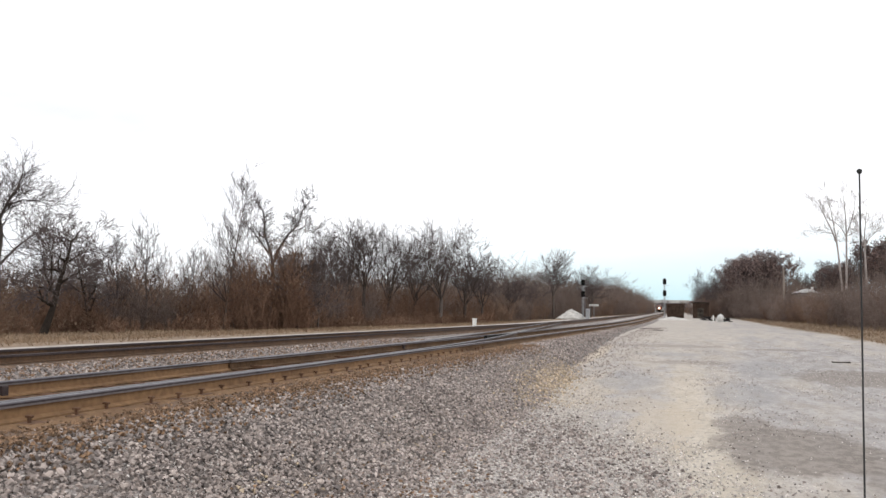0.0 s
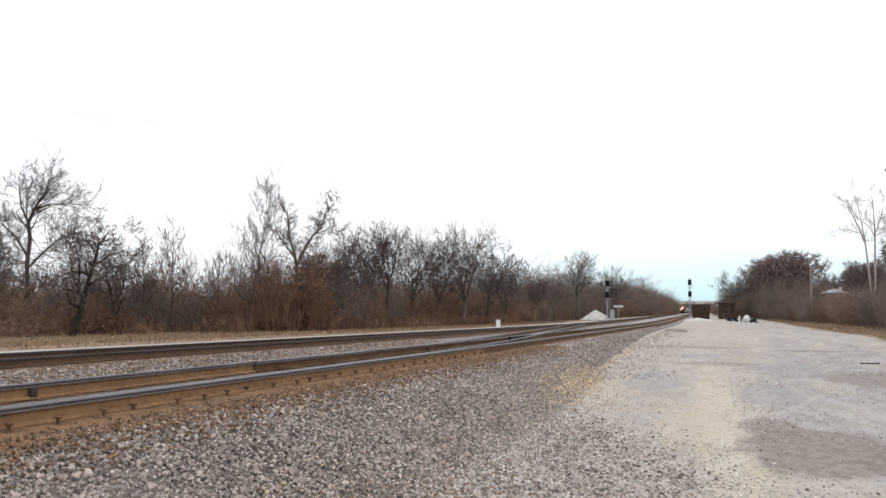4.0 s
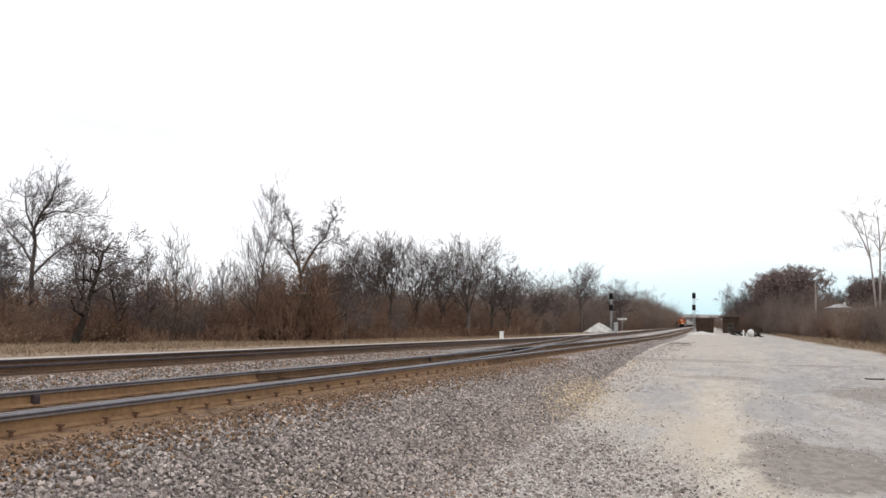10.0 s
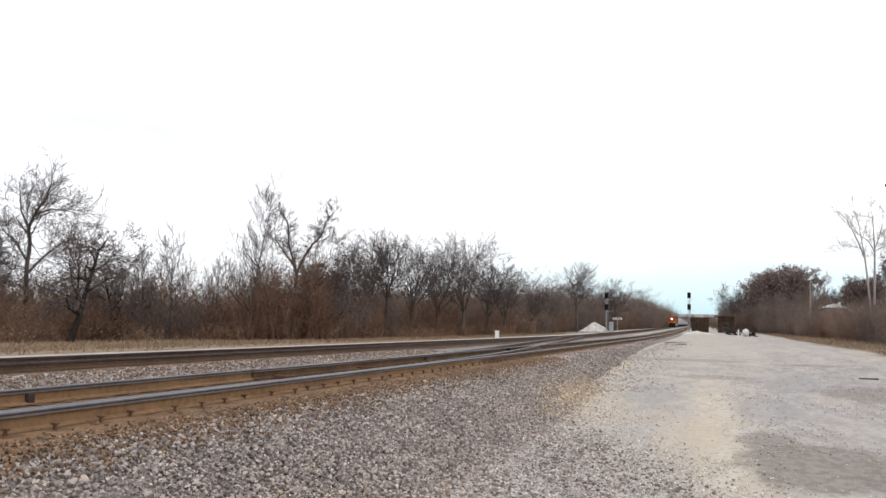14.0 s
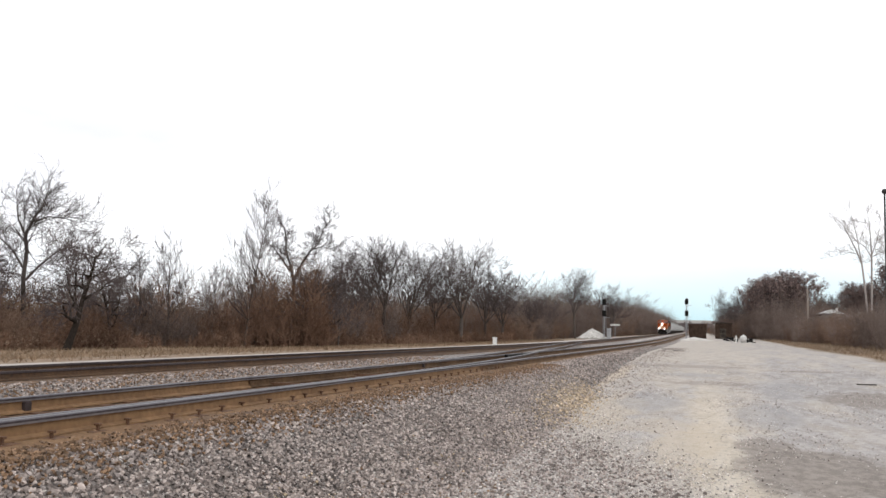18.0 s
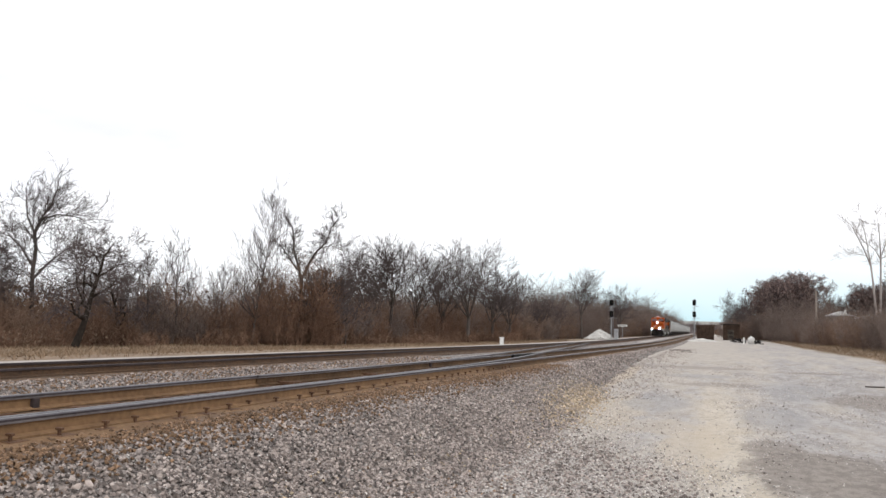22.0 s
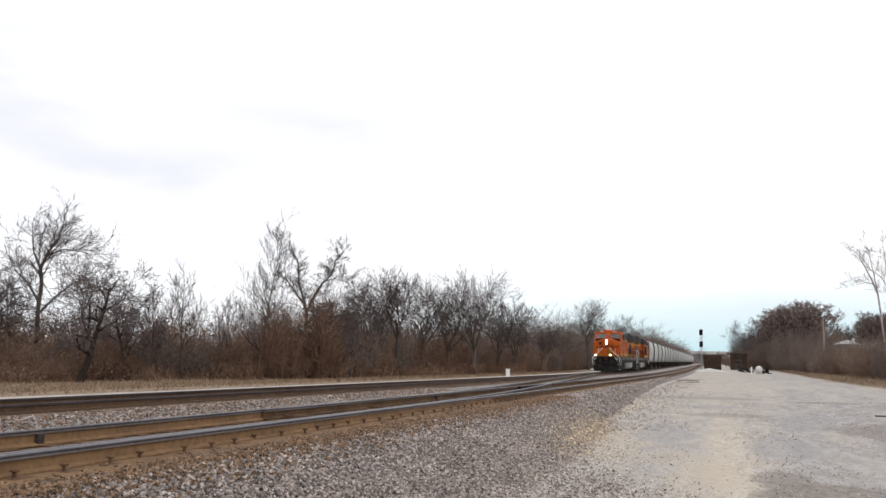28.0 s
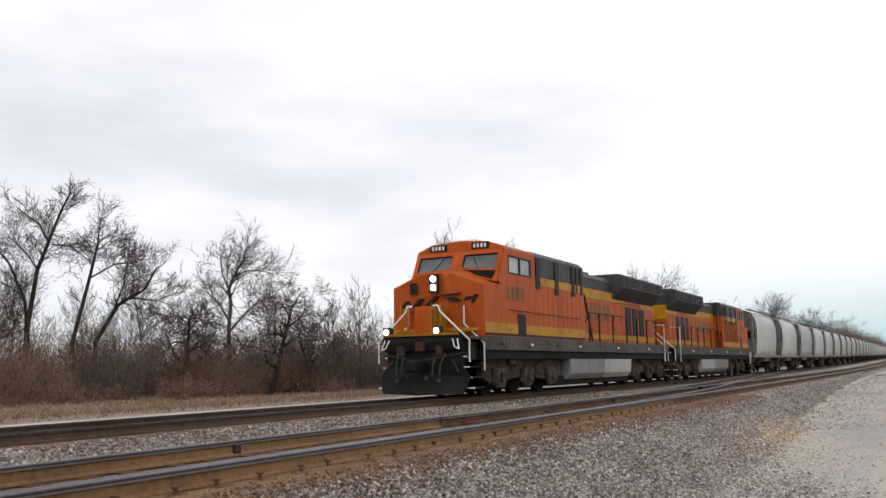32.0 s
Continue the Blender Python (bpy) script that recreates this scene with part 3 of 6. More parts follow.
def rail(name, line, parent, web=None, label="", top=lambda x, y: RAIL_TOP, dull=False):
    """One rail along a line of (x, y): foot, web and worn head in one section."""
    verts, faces, slots = [], [], []
    k = len(RAIL_SECTION)
    for x, y in line:
        verts += [(x + u, y, top(x, y) + rise(y) + v) for u, v in RAIL_SECTION]
    for j in range(len(line) - 1):
        for i in range(k):
            faces.append((j * k + i, j * k + (i + 1) % k, (j + 1) * k + (i + 1) % k, (j + 1) * k + i))
            slots.append({5: 3, 6: 2, 7: 1, 8: 1, 9: 1, 10: 2}.get(i, 0))
    ob = mesh_ob(name, verts, faces, web or RAIL_SIDE, parent, label)
    for m in (RAIL_DULL if dull else RAIL_HEAD, RAIL_EDGE, RAIL_DULL if dull else RAIL_LIP):
        ob.data.materials.append(m)
    ob.data.polygons.foreach_set("material_index", slots)
    return ob


def straight(x, y0=-40.0, y1=900.0):
    return [(x + bend(y), y) for y in YS if y0 <= y <= y1]


def make_tracks():
    rng = random.Random(4)
    tie_mesh = part("tie_shape", box_bm((-1.3, -0.11, -0.18), (1.3, 0.11, 0.0), 0.012), TIE, None)
    tie_data = tie_mesh.data
    plate_bm = box_bm((-0.17, -0.10, 0.0), (0.17, 0.10, 0.014), 0.004)
    plate = part("plate_shape", plate_bm, PLATE, None)
    spike_bm = box_bm((-0.012, -0.012, 0.0), (0.012, 0.012, 0.05), 0.003)
    box_bm((-0.03, -0.02, 0.042), (0.03, 0.02, 0.062), 0.005, spike_bm)
    spike = part("spike_shape", spike_bm, PLATE, None)
    for name, mid, near, far_end in (("near_track", NEAR_MID, 150, 420), ("far_track", FAR_MID, 110, 420)):
        track = thing("railway_track", "two rusty steel rails with worn heads on wooden ties in ballast", "railway track", "parallel tracks", "structure")
        top = RAIL_TOP if mid == NEAR_MID else FAR_TOP
        for dx in (0.7525, -0.7525):
            for y0, y1, web in (((-40.0, 20.0 if dx > 0 else 13.0, RAIL_SIDE), (20.0 if dx > 0 else 13.0, 900.0, RAIL_MID)) if mid == NEAR_MID else ((-40.0, 900.0, RAIL_DARK),)):
                rail("rail", straight(mid + dx, y0, y1), track, web, "", lambda x, y, z=top: z, mid == FAR_MID)
        joined = bmesh.new()
        y, i = -6.0, 0
        while y < far_end:
            jig = rng.uniform(-0.03, 0.03)
            m = pose(mid + bend(y) + rng.uniform(-0.05, 0.05), y + jig, top - 0.174 + rise(y), 0, 0, rng.uniform(-1, 1))
            if i < near:
                ob = new("tie", tie_data)
                ob.parent, ob.matrix_basis = track, m
                if mid == NEAR_MID and i < 55:
                    for dx in (0.7525, -0.7525):
                        for data, nm, ox, oz in ((plate.data, "tie_plate", 0, 0), (spike.data, "spike", 0.105, 0.012), (spike.data, "spike", -0.105, 0.012)):
                            if nm == "spike" and dx < 0:
                                continue
                            o = new(nm, data)
                            o.parent = ob
                            o.matrix_basis = pose(dx + ox, rng.uniform(-0.04, 0.04), oz)
            else:
                bmesh.ops.create_cube(joined, size=1, matrix=m @ pose(0, 0, -0.09) @ Matrix.Diagonal((2.6, 0.22, 0.18, 1)))
            y += 0.52
            i += 1
        tagged(part("distant_ties", joined, TIE, track), kind="stuff")
    for o in (tie_mesh, plate, spike):
        bpy.data.objects.remove(o)
    # the crossover: two rails that leave the near track and join the far one
    cross = thing("crossover_track", "crossover rails curving from the near track to the far one", "railway track", "", "structure")
    def lead(y, x0):
        u = max(0.0, y - 12.0)
        d = 0.0027 * min(u, 19) ** 2 + (0.1026 * (u - 19) if u > 19 else 0)
        return x0 - 0.09 - d
    def fall(x, y):
        return float(np.interp(x - bend(y), [FAR_C, NEAR_B], [FAR_TOP, RAIL_TOP]))
    stop = 12 + 19 + (6.584 - 0.975) / 0.1026
    ys = [12 + 0.8 * i for i in range(int((stop - 12) / 0.8))]
    rail("switch_rail", [(lead(y, NEAR_A), y) for y in [2 + 0.5 * i for i in range(20)] + ys], cross, RAIL_DARK, "", fall)
    rail("switch_rail", [(lead(y, NEAR_B) + 0.115 + 0.065 * min(1, (y - 12) / 2.5), y) for y in ys], cross, RAIL_MID, "", fall)
    part("frog", box_bm((-6.72, 29.2, RAIL_TOP - 0.17), (-6.50, 32.6, RAIL_TOP - 0.004), 0.02), DARK_IRON, cross, "dark cast steel frog")
    for y0 in (12.6, 16.0):
        part("switch_rod", box_bm((-6.6, y0, RAIL_TOP - 0.16), (-5.2, y0 + 0.05, RAIL_TOP - 0.11), 0.005), PLATE, cross)
    for y in (7.46, 20.4):
        bar = box_bm((NEAR_B + 0.012, y - 0.045, RAIL_TOP - 0.17), (NEAR_B + 0.06, y + 0.045, RAIL_TOP - 0.045), 0.008)
        tagged(part("joint_bar", bar, RAIL_DULL, cross, "dark bolted rail joint bar"))


def scatter_stones():
    """Loose crushed stone, dense on the shoulder and thinning over the lot."""
    rs = np.random.RandomState(7)
    shape = np.array([(1, 0, 0), (-1, 0, 0), (0, 1, 0), (0, -1, 0), (0, 0, 1), (0, 0, -1), (.6, .6, .55), (-.6, .6, -.5), (.6, -.6, -.5), (-.6, -.6, .55)], float)
    tri = np.array([(0, 6, 4), (0, 2, 6), (2, 4, 6), (1, 7, 2), (2, 7, 5), (1, 5, 7), (0, 8, 5), (0, 3, 8), (3, 5, 8), (1, 9, 3), (1, 4, 9), (3, 9, 4), (0, 4, 3), (0, 5, 2), (1, 2, 4), (1, 3, 5)])

    def field(name, count, xs, ys, size, dens, material, label, lift=0.0):
        n = count * 3
        x = rs.uniform(xs[0], xs[1], n)
        y = ys[0] + (ys[1] - ys[0]) * rs.uniform(0, 1, n) ** 1.35
        keep = rs.uniform(0, 1, n) < dens(x, y)
        x, y = x[keep][:count], y[keep][:count]
        n = len(x)
        s = rs.uniform(size[0], size[1], n) * (1 + 0.5 * (rs.uniform(0, 1, n) > 0.93))
        z = np.array([max(bed_z(a - bend(b), b) + rise(b), ground_z(a, b)) + lift for a, b in zip(x, y)]) + s * rs.uniform(0.05, 0.4, n)
        a, t = rs.uniform(0, 6.28, n), rs.uniform(-0.9, 0.9, n)
        v = shape[None] * (1 + rs.uniform(-0.28, 0.28, (n, 10, 3))) * (s[:, None] * np.array([1.0, 0.8, 0.62])[None])[:, None, :]
        ca, sa, ct, st = np.cos(a)[:, None], np.sin(a)[:, None], np.cos(t)[:, None], np.sin(t)[:, None]
        vx, vz = v[:, :, 0] * ct + v[:, :, 2] * st, -v[:, :, 0] * st + v[:, :, 2] * ct
        v = np.stack([vx * ca - v[:, :, 1] * sa, vx * sa + v[:, :, 1] * ca, vz], axis=2)
        v += np.stack([x, y, z], axis=1)[:, None, :]
        f = (np.arange(n)[:, None, None] * 10 + tri[None]).reshape(-1, 3)
        tagged(new(name, quick_mesh(name, v.reshape(-1, 3), f, material)), label, "gravel", kind="stuff")

    toe = lambda y: np.interp(y, [8, 11, 14, 16, 21, 26, 34], [0.5, -0.3, -1.6, -2.2, -2.8, -3.3, -3.5])
    slope = lambda x, y: np.clip((toe(y) - x) / 1.2, 0.0, 1) * np.where(x < -2.4, 1, 0.30) * np.clip((x + 4.62) / 0.3, 0.05, 1)
    spill = lambda x, y: np.clip((toe(y) + 0.9 - x) / 2.2, 0.0, 1) * np.where(x < -2.6, 0.3, 1)
    full = lambda x, y: np.full_like(x, 1.0)
    patchy = lambda x, y: np.clip(0.45 + 0.4 * np.sin(x * 2.3 + 1.1 * np.sin(y * 0.7)) + 0.35 * np.sin(y * 0.9 + x), 0.05, 1) * np.where(np.abs(x - (0.0021 * (30 - np.minimum(y, 30)) ** 2 - 0.62)) < 0.35, 0.3, 1)
    label = "loose grey crushed stone spilling down the track shoulder"
    field("ballast_stones", 52000, (-4.75, 0.2), (2.6, 28), (0.012, 0.028), slope, STONE, label)
    field("ballast_stones", 32000, (-4.3, 1.4), (4.0, 26), (0.006, 0.017), spill, LOT_STONE, "fine grey gravel spread over the lot's edge")
    field("ballast_stones", 7000, (-4.9, -3.0), (26, 75), (0.02, 0.04), lambda x, y: np.clip((toe(y) + 0.1 + 0.25 * np.sin(1.7 * y) * np.sin(0.6 * y) - x - np.interp(y, [34, 75], [0, 0.9])) / 0.5, 0, 1), STONE, label)
    field("ballast_stones", 3200, (-3.6, -0.8), (22, 80), (0.012, 0.03), lambda x, y: np.clip((-1.2 - x) / 2.2, 0, 1) ** 1.5, STONE, "loose stones thinning out over the lot")
    field("lot_pebbles", 11000, (-2.2, 8.0), (5.0, 42), (0.006, 0.014), patchy, LOT_STONE, "small pale pebbles strewn over the lot")
    field("lot_pebbles", 5000, (-2.2, 8.0), (5.0, 46), (0.008, 0.02), patchy, STONE, "small grey stones strewn over the lot")
    field("ballast_stones", 15000, (-11.4, -7.0), (3.5, 34), (0.018, 0.036), full, STONE, "grey crushed stone between the two tracks")
    field("ballast_stones", 7500, (-11.6, -7.0), (3.0, 34), (0.018, 0.034), full, RUSTY_STONE, "brown-stained stone between the two tracks")
    field("ballast_stones", 8500, (-5.02, -3.8), (2.6, 26), (0.008, 0.024), lambda x, y: np.clip((-3.85 - x) / 0.6, 0.03, 1) * np.clip((x + 5.0) / 0.5, 0.2, 1), RUSTY_STONE, "rust-stained stone along the tie ends", 0.022)
    field("ballast_stones", 1100, (-3.6, -1.2), (5.0, 12), (0.012, 0.026), lambda x, y: np.exp(-((x + 2.4) ** 2 / 0.25 + (y - 7.3) ** 2 / 2.5)), RUSTY_STONE, "patch of rust-stained stone on the shoulder")
    field("ballast_stones", 8200, (-4.4, -1.6), (12, 34), (0.016, 0.036), lambda x, y: np.exp(-((x + 3.05 + 0.06 * (y - 20)) ** 2 / 0.16 + (y - 20.5) ** 2 / 14)), TAN_STONE, "patch of tan stone where the ballast meets the lot")
    field("ballast_stones", 1200, (-3.4, -0.6), (6, 17), (0.010, 0.026), lambda x, y: 0.5 * np.exp(-((x + 3.4 - 0.0 - 0.13 * (y - 6)) ** 2 / 0.12)) * np.clip(np.sin(y * 2.1) + 0.4, 0, 1), TAN_STONE, "scattered tan stones on the shoulder")


make_ground()
make_bed()
make_mud()
make_dirt()
make_tracks()
scatter_stones()

# ---- bare trees and brush ----
def shoots(rng, segs, p, d, length, r, level, depth, twist, upward, fine=0.008):
    """One limb with its side limbs and twigs, each level finer than the last."""
    steps = 4 if level < 2 else 3
    step = length / steps
    for i in range(steps):
        d = (d + Vector((rng.gauss(0, twist), rng.gauss(0, twist), rng.gauss(0, twist) + upward * 0.12))).normalized()
        q = p + d * step
        r1 = max(fine, r * 0.80)
        segs.append((*p, *q, r, r1))
        p, r = q, r1
        if level < depth:
            for _ in range(2 if level >= 2 else 1):
                side = Vector((rng.gauss(0, 1), rng.gauss(0, 1), rng.gauss(upward, 0.6)))
                side = (side - d * side.dot(d)).normalized()
                shoots(rng, segs, p, (d * 0.8 + side * 0.62).normalized(), length * rng.uniform(0.45, 0.78), max(fine, r * 0.58), level + 1, depth, twist, upward, fine)


def grow(rng, height, clear=0.3, spread=0.45, limbs=10, twist=0.12, radius=0.16, depth=4, lean=(0, 0), upward=0.35, fine=0.008):
    """Limbs of one bare tree: a wandering trunk, boughs and ever finer twigs."""
    segs = []
    p, d = Vector((0, 0, -0.2)), Vector((lean[0], lean[1], 1)).normalized()
    n = 9
    r = radius
    for i in range(n):
        d = (d + Vector((rng.gauss(0, twist * 0.6), rng.gauss(0, twist * 0.6), 0.12))).normalized()
        q = p + d * height * 0.78 / n
        segs.append((*p, *q, r, r * 0.86))
        p, r = q, r * 0.86
        if (i + 1) / n > clear:
            for _ in range(max(1, round(limbs / (n * (1 - clear))))):
                a = rng.uniform(0, 6.283)
                f = 1 - 0.62 * (i + 1) / n
                shoots(rng, segs, p, Vector((math.cos(a), math.sin(a), rng.uniform(0.35, 1.1))).normalized(), height * spread * f * rng.uniform(0.7, 1.1), r * 0.6, 1, depth, twist, upward, fine)
    shoots(rng, segs, p, d, height * 0.14, r, 1, depth, twist, upward, fine)
    return segs


def grow_broad(rng, height, limbs=7, spread=0.5, radius=0.2, fork=0.28, twist=0.12, upward=0.35, fine=0.012, depth=4, per=2):
    """A broad tree: a short trunk that divides into ascending limbs, each clothed with branches and twigs."""
    segs = []
    p, d, r = Vector((0, 0, -0.2)), Vector((rng.gauss(0, 0.05), rng.gauss(0, 0.05), 1)).normalized(), radius
    for i in range(3):
        q = p + d * (height * fork / 3 + 0.07)
        segs.append((*p, *q, r, r * 0.92))
        p, r = q, r * 0.92
    for k in range(limbs):
        a = 6.283 * k / limbs + rng.uniform(-0.4, 0.4)
        tilt = spread * rng.uniform(0.35, 1.25) * (0.3 if k == 0 else 1.0)
        w = Vector((math.cos(a) * tilt, math.sin(a) * tilt, 1)).normalized()
        b, rb, n = p.copy(), r * rng.uniform(0.42, 0.62), 7
        length = height * (1 - fork) * rng.uniform(0.82, 1.02)
        for i in range(n):
            w = (w + Vector((rng.gauss(0, twist), rng.gauss(0, twist), 0.03 * upward))).normalized()
            e = b + w * length / n
            segs.append((*b, *e, rb, max(fine, rb * 0.78)))
            b, rb = e, max(fine, rb * 0.78)
            if i >= 1:
                for _ in range(per):
                    side = Vector((rng.gauss(0, 1), rng.gauss(0, 1), rng.gauss(0.25, 0.5)))
                    side = (side - w * side.dot(w)).normalized()
                    shoots(rng, segs, b, (w * 0.6 + side * 0.8).normalized(), height * (0.24 - 0.018 * i) * rng.uniform(0.7, 1.2), max(fine, rb * 0.6), 2, depth, twist, upward, fine)
    return segs


def limb_tree(rng, lines, depth=4, twist=0.16, upward=0.3, reach=1.0, fine=0.009, stout=1.0, count=2, squeeze=1.0):
    """A tree whose heavy limbs follow given lines of (x, z, radius), with twigs on their outer parts."""
    segs = []
    for line, bare in lines:
        for k, ((x0, z0, r0), (x1, z1, r1)) in enumerate(zip(line, line[1:])):
            r0, r1, x0, x1 = r0 * stout, r1 * stout, x0 * squeeze, x1 * squeeze
            p, q = Vector((x0, 0.25 * math.sin(3 * x0 + z0), z0)), Vector((x1, 0.25 * math.sin(3 * x1 + z1), z1))
            segs.append((*p, *q, r0, r1))
            if k >= bare:
                for _ in range(count):
                    d = ((q - p).normalized() + Vector((rng.gauss(0, 0.7), rng.gauss(0, 0.7), rng.gauss(0.2, 0.5)))).normalized()
                    shoots(rng, segs, p + (q - p) * rng.random(), d, reach * rng.uniform(0.7, 1.3), max(fine, r1 * 0.4), 1, depth, twist, upward, fine)
        shoots(rng, segs, q, (q - p).normalized(), reach, max(fine, r1 * 0.8), 1, depth, twist, upward, fine)
    return segs


def leaf_quads(rng, count, where, size):
    v, f = [], []
    for i in range(count):
        c = Vector(where(rng))
        a = Vector((rng.gauss(0, 1), rng.gauss(0, 1), rng.gauss(0, 1))).normalized() * rng.uniform(*size)
        b = a.orthogonal().normalized() * rng.uniform(*size)
        v += [c - a - b, c + a - b * 0.4, c + a * 0.7 + b, c - a * 0.8 + b * 0.6]
        f.append((4 * i, 4 * i + 1, 4 * i + 2, 4 * i + 3))
    return v, f


def tree_model(seed, label, bark=BARK, twig=TWIG, leaves=0, leaf_mat=None, lines=None, **kw):
    rng = random.Random(seed)
    segs = limb_tree(rng, lines, **kw) if lines else (grow_broad(rng, **kw) if "fork" in kw else grow(rng, **kw))
    ob = thing("tree", label, "tree", "bare trees by the line")
    thick = [s for s in segs if s[6] > 0.035]
    thin = [s for s in segs if s[6] <= 0.035]
    v, f = tubes(thick, 6)
    o = new("trunk", quick_mesh("trunk", v, f, bark))
    o.parent = ob
    v, f = tubes(thin, 3)
    o = new("crown", quick_mesh("crown", v, f, twig))
    o.parent = ob
    if leaves:
        tips = [s for s in thin if s[6] < 0.02]

        def where(r):
            s = r.choice(tips)
            return (s[3] + r.gauss(0, 0.25), s[4] + r.gauss(0, 0.25), s[5] + r.gauss(0, 0.2))
        v, f = leaf_quads(rng, leaves, where, (0.06, 0.15))
        mesh_ob("foliage", v, f, leaf_mat, ob)
    return ob


def bush_model(seed, height, width, stems, label, twig=BRUSH, leaf_mat=DEAD_LEAF, leaves=260):
    rng = random.Random(seed)
    segs = []
    for _ in range(stems):
        a, d = rng.uniform(0, 6.283), width * 0.5 * math.sqrt(rng.uniform(0, 1))
        p = Vector((math.cos(a) * d, math.sin(a) * d, -0.1))
        h = height * (0.35 + 0.65 * rng.random() ** 1.6) * (1 - 0.3 * (2 * d / width) ** 2)
        w = Vector((math.cos(a) * 0.25 * d / width + rng.gauss(0, 0.16), math.sin(a) * 0.25 * d / width + rng.gauss(0, 0.16), 1)).normalized()
        r, steps = rng.uniform(0.014, 0.034), 6
        for i in range(steps):
            w = (w + Vector((rng.gauss(0, 0.13), rng.gauss(0, 0.13), 0.05))).normalized()
            q = p + w * h / steps
            segs.append((*p, *q, r, r * 0.8))
            p, r = q, r * 0.8
            for _ in range(3):
                side = (w * 0.9 + Vector((rng.gauss(0, 0.6), rng.gauss(0, 0.6), rng.gauss(0.1, 0.4)))).normalized()
                l = h * rng.uniform(0.14, 0.34)
                m = p + side * l
                segs.append((*p, *m, r * 0.6, 0.010))
                for _ in range(2):
                    s2 = (side + Vector((rng.gauss(0, 0.5), rng.gauss(0, 0.5), rng.gauss(0.1, 0.4)))).normalized()
                    e = p + (m - p) * rng.uniform(0.4, 1)
                    segs.append((*e, *(e + s2 * l * 0.6), 0.010, 0.007))
    ob = thing("bush", label, "bush", "brush along the line")
    v, f = tubes(segs, 3)
    o = new("branchwork", quick_mesh("branchwork", v, f, twig))
    o.parent = ob

    def where(r):
        s = r.choice(segs)
        return (s[3] + r.gauss(0, 0.15), s[4] + r.gauss(0, 0.15), max(0.05, s[5] + r.gauss(0, 0.12)))
    v, f = leaf_quads(rng, leaves, where, (0.03, 0.075))
    mesh_ob("foliage", v, f, leaf_mat, ob)
    return ob


def put(ob, x, y, turn, size=1.0, tall=None):
    m = Matrix.Translation((x, y, ground_z(x, y))) @ pose(0, 0, 0, 0, 0, turn)
    c = copy_thing(ob, m)
    c.scale = (size, size, tall or size)
    return c


def edge_x(y):
    """Where the woods begin, to the left of the line."""
    return float(np.interp(y, [0, 28, 40, 60, 100, 160, 260, 900], [-36, -36, -34, -28.5, -26, -22.5, -18.5, -17.6])) + bend(y)


def joined_copies(name, label, category, places):
    """Copies of models, joined into one mesh: woods too far off to tell one plant from the next."""
    by_mat = {}
    for ob, x, y, turn, size in places:
        m = np.array((Matrix.Translation((x, y, ground_z(x, y))) @ pose(0, 0, 0, 0, 0, turn) @ Matrix.Diagonal((size, size, size, 1))))
        for c in ob.children:
            me = c.data
            co = np.empty(len(me.vertices) * 3, np.float32)
            me.vertices.foreach_get("co", co)
            idx = np.empty(len(me.loops), np.int32)
            me.loops.foreach_get("vertex_index", idx)
            co = co.reshape(-1, 3) @ m[:3, :3].T + m[:3, 3]
            by_mat.setdefault(me.materials[0].name, []).append((co, idx.reshape(-1, 4)))
    for key, bits in by_mat.items():
        off, v, f = 0, [], []
        for co, idx in bits:
            v.append(co)
            f.append(idx + off)
            off += len(co)
        tagged(new(name, quick_mesh(name, np.concatenate(v), np.concatenate(f), bpy.data.materials[key])), label, category, kind="stuff")


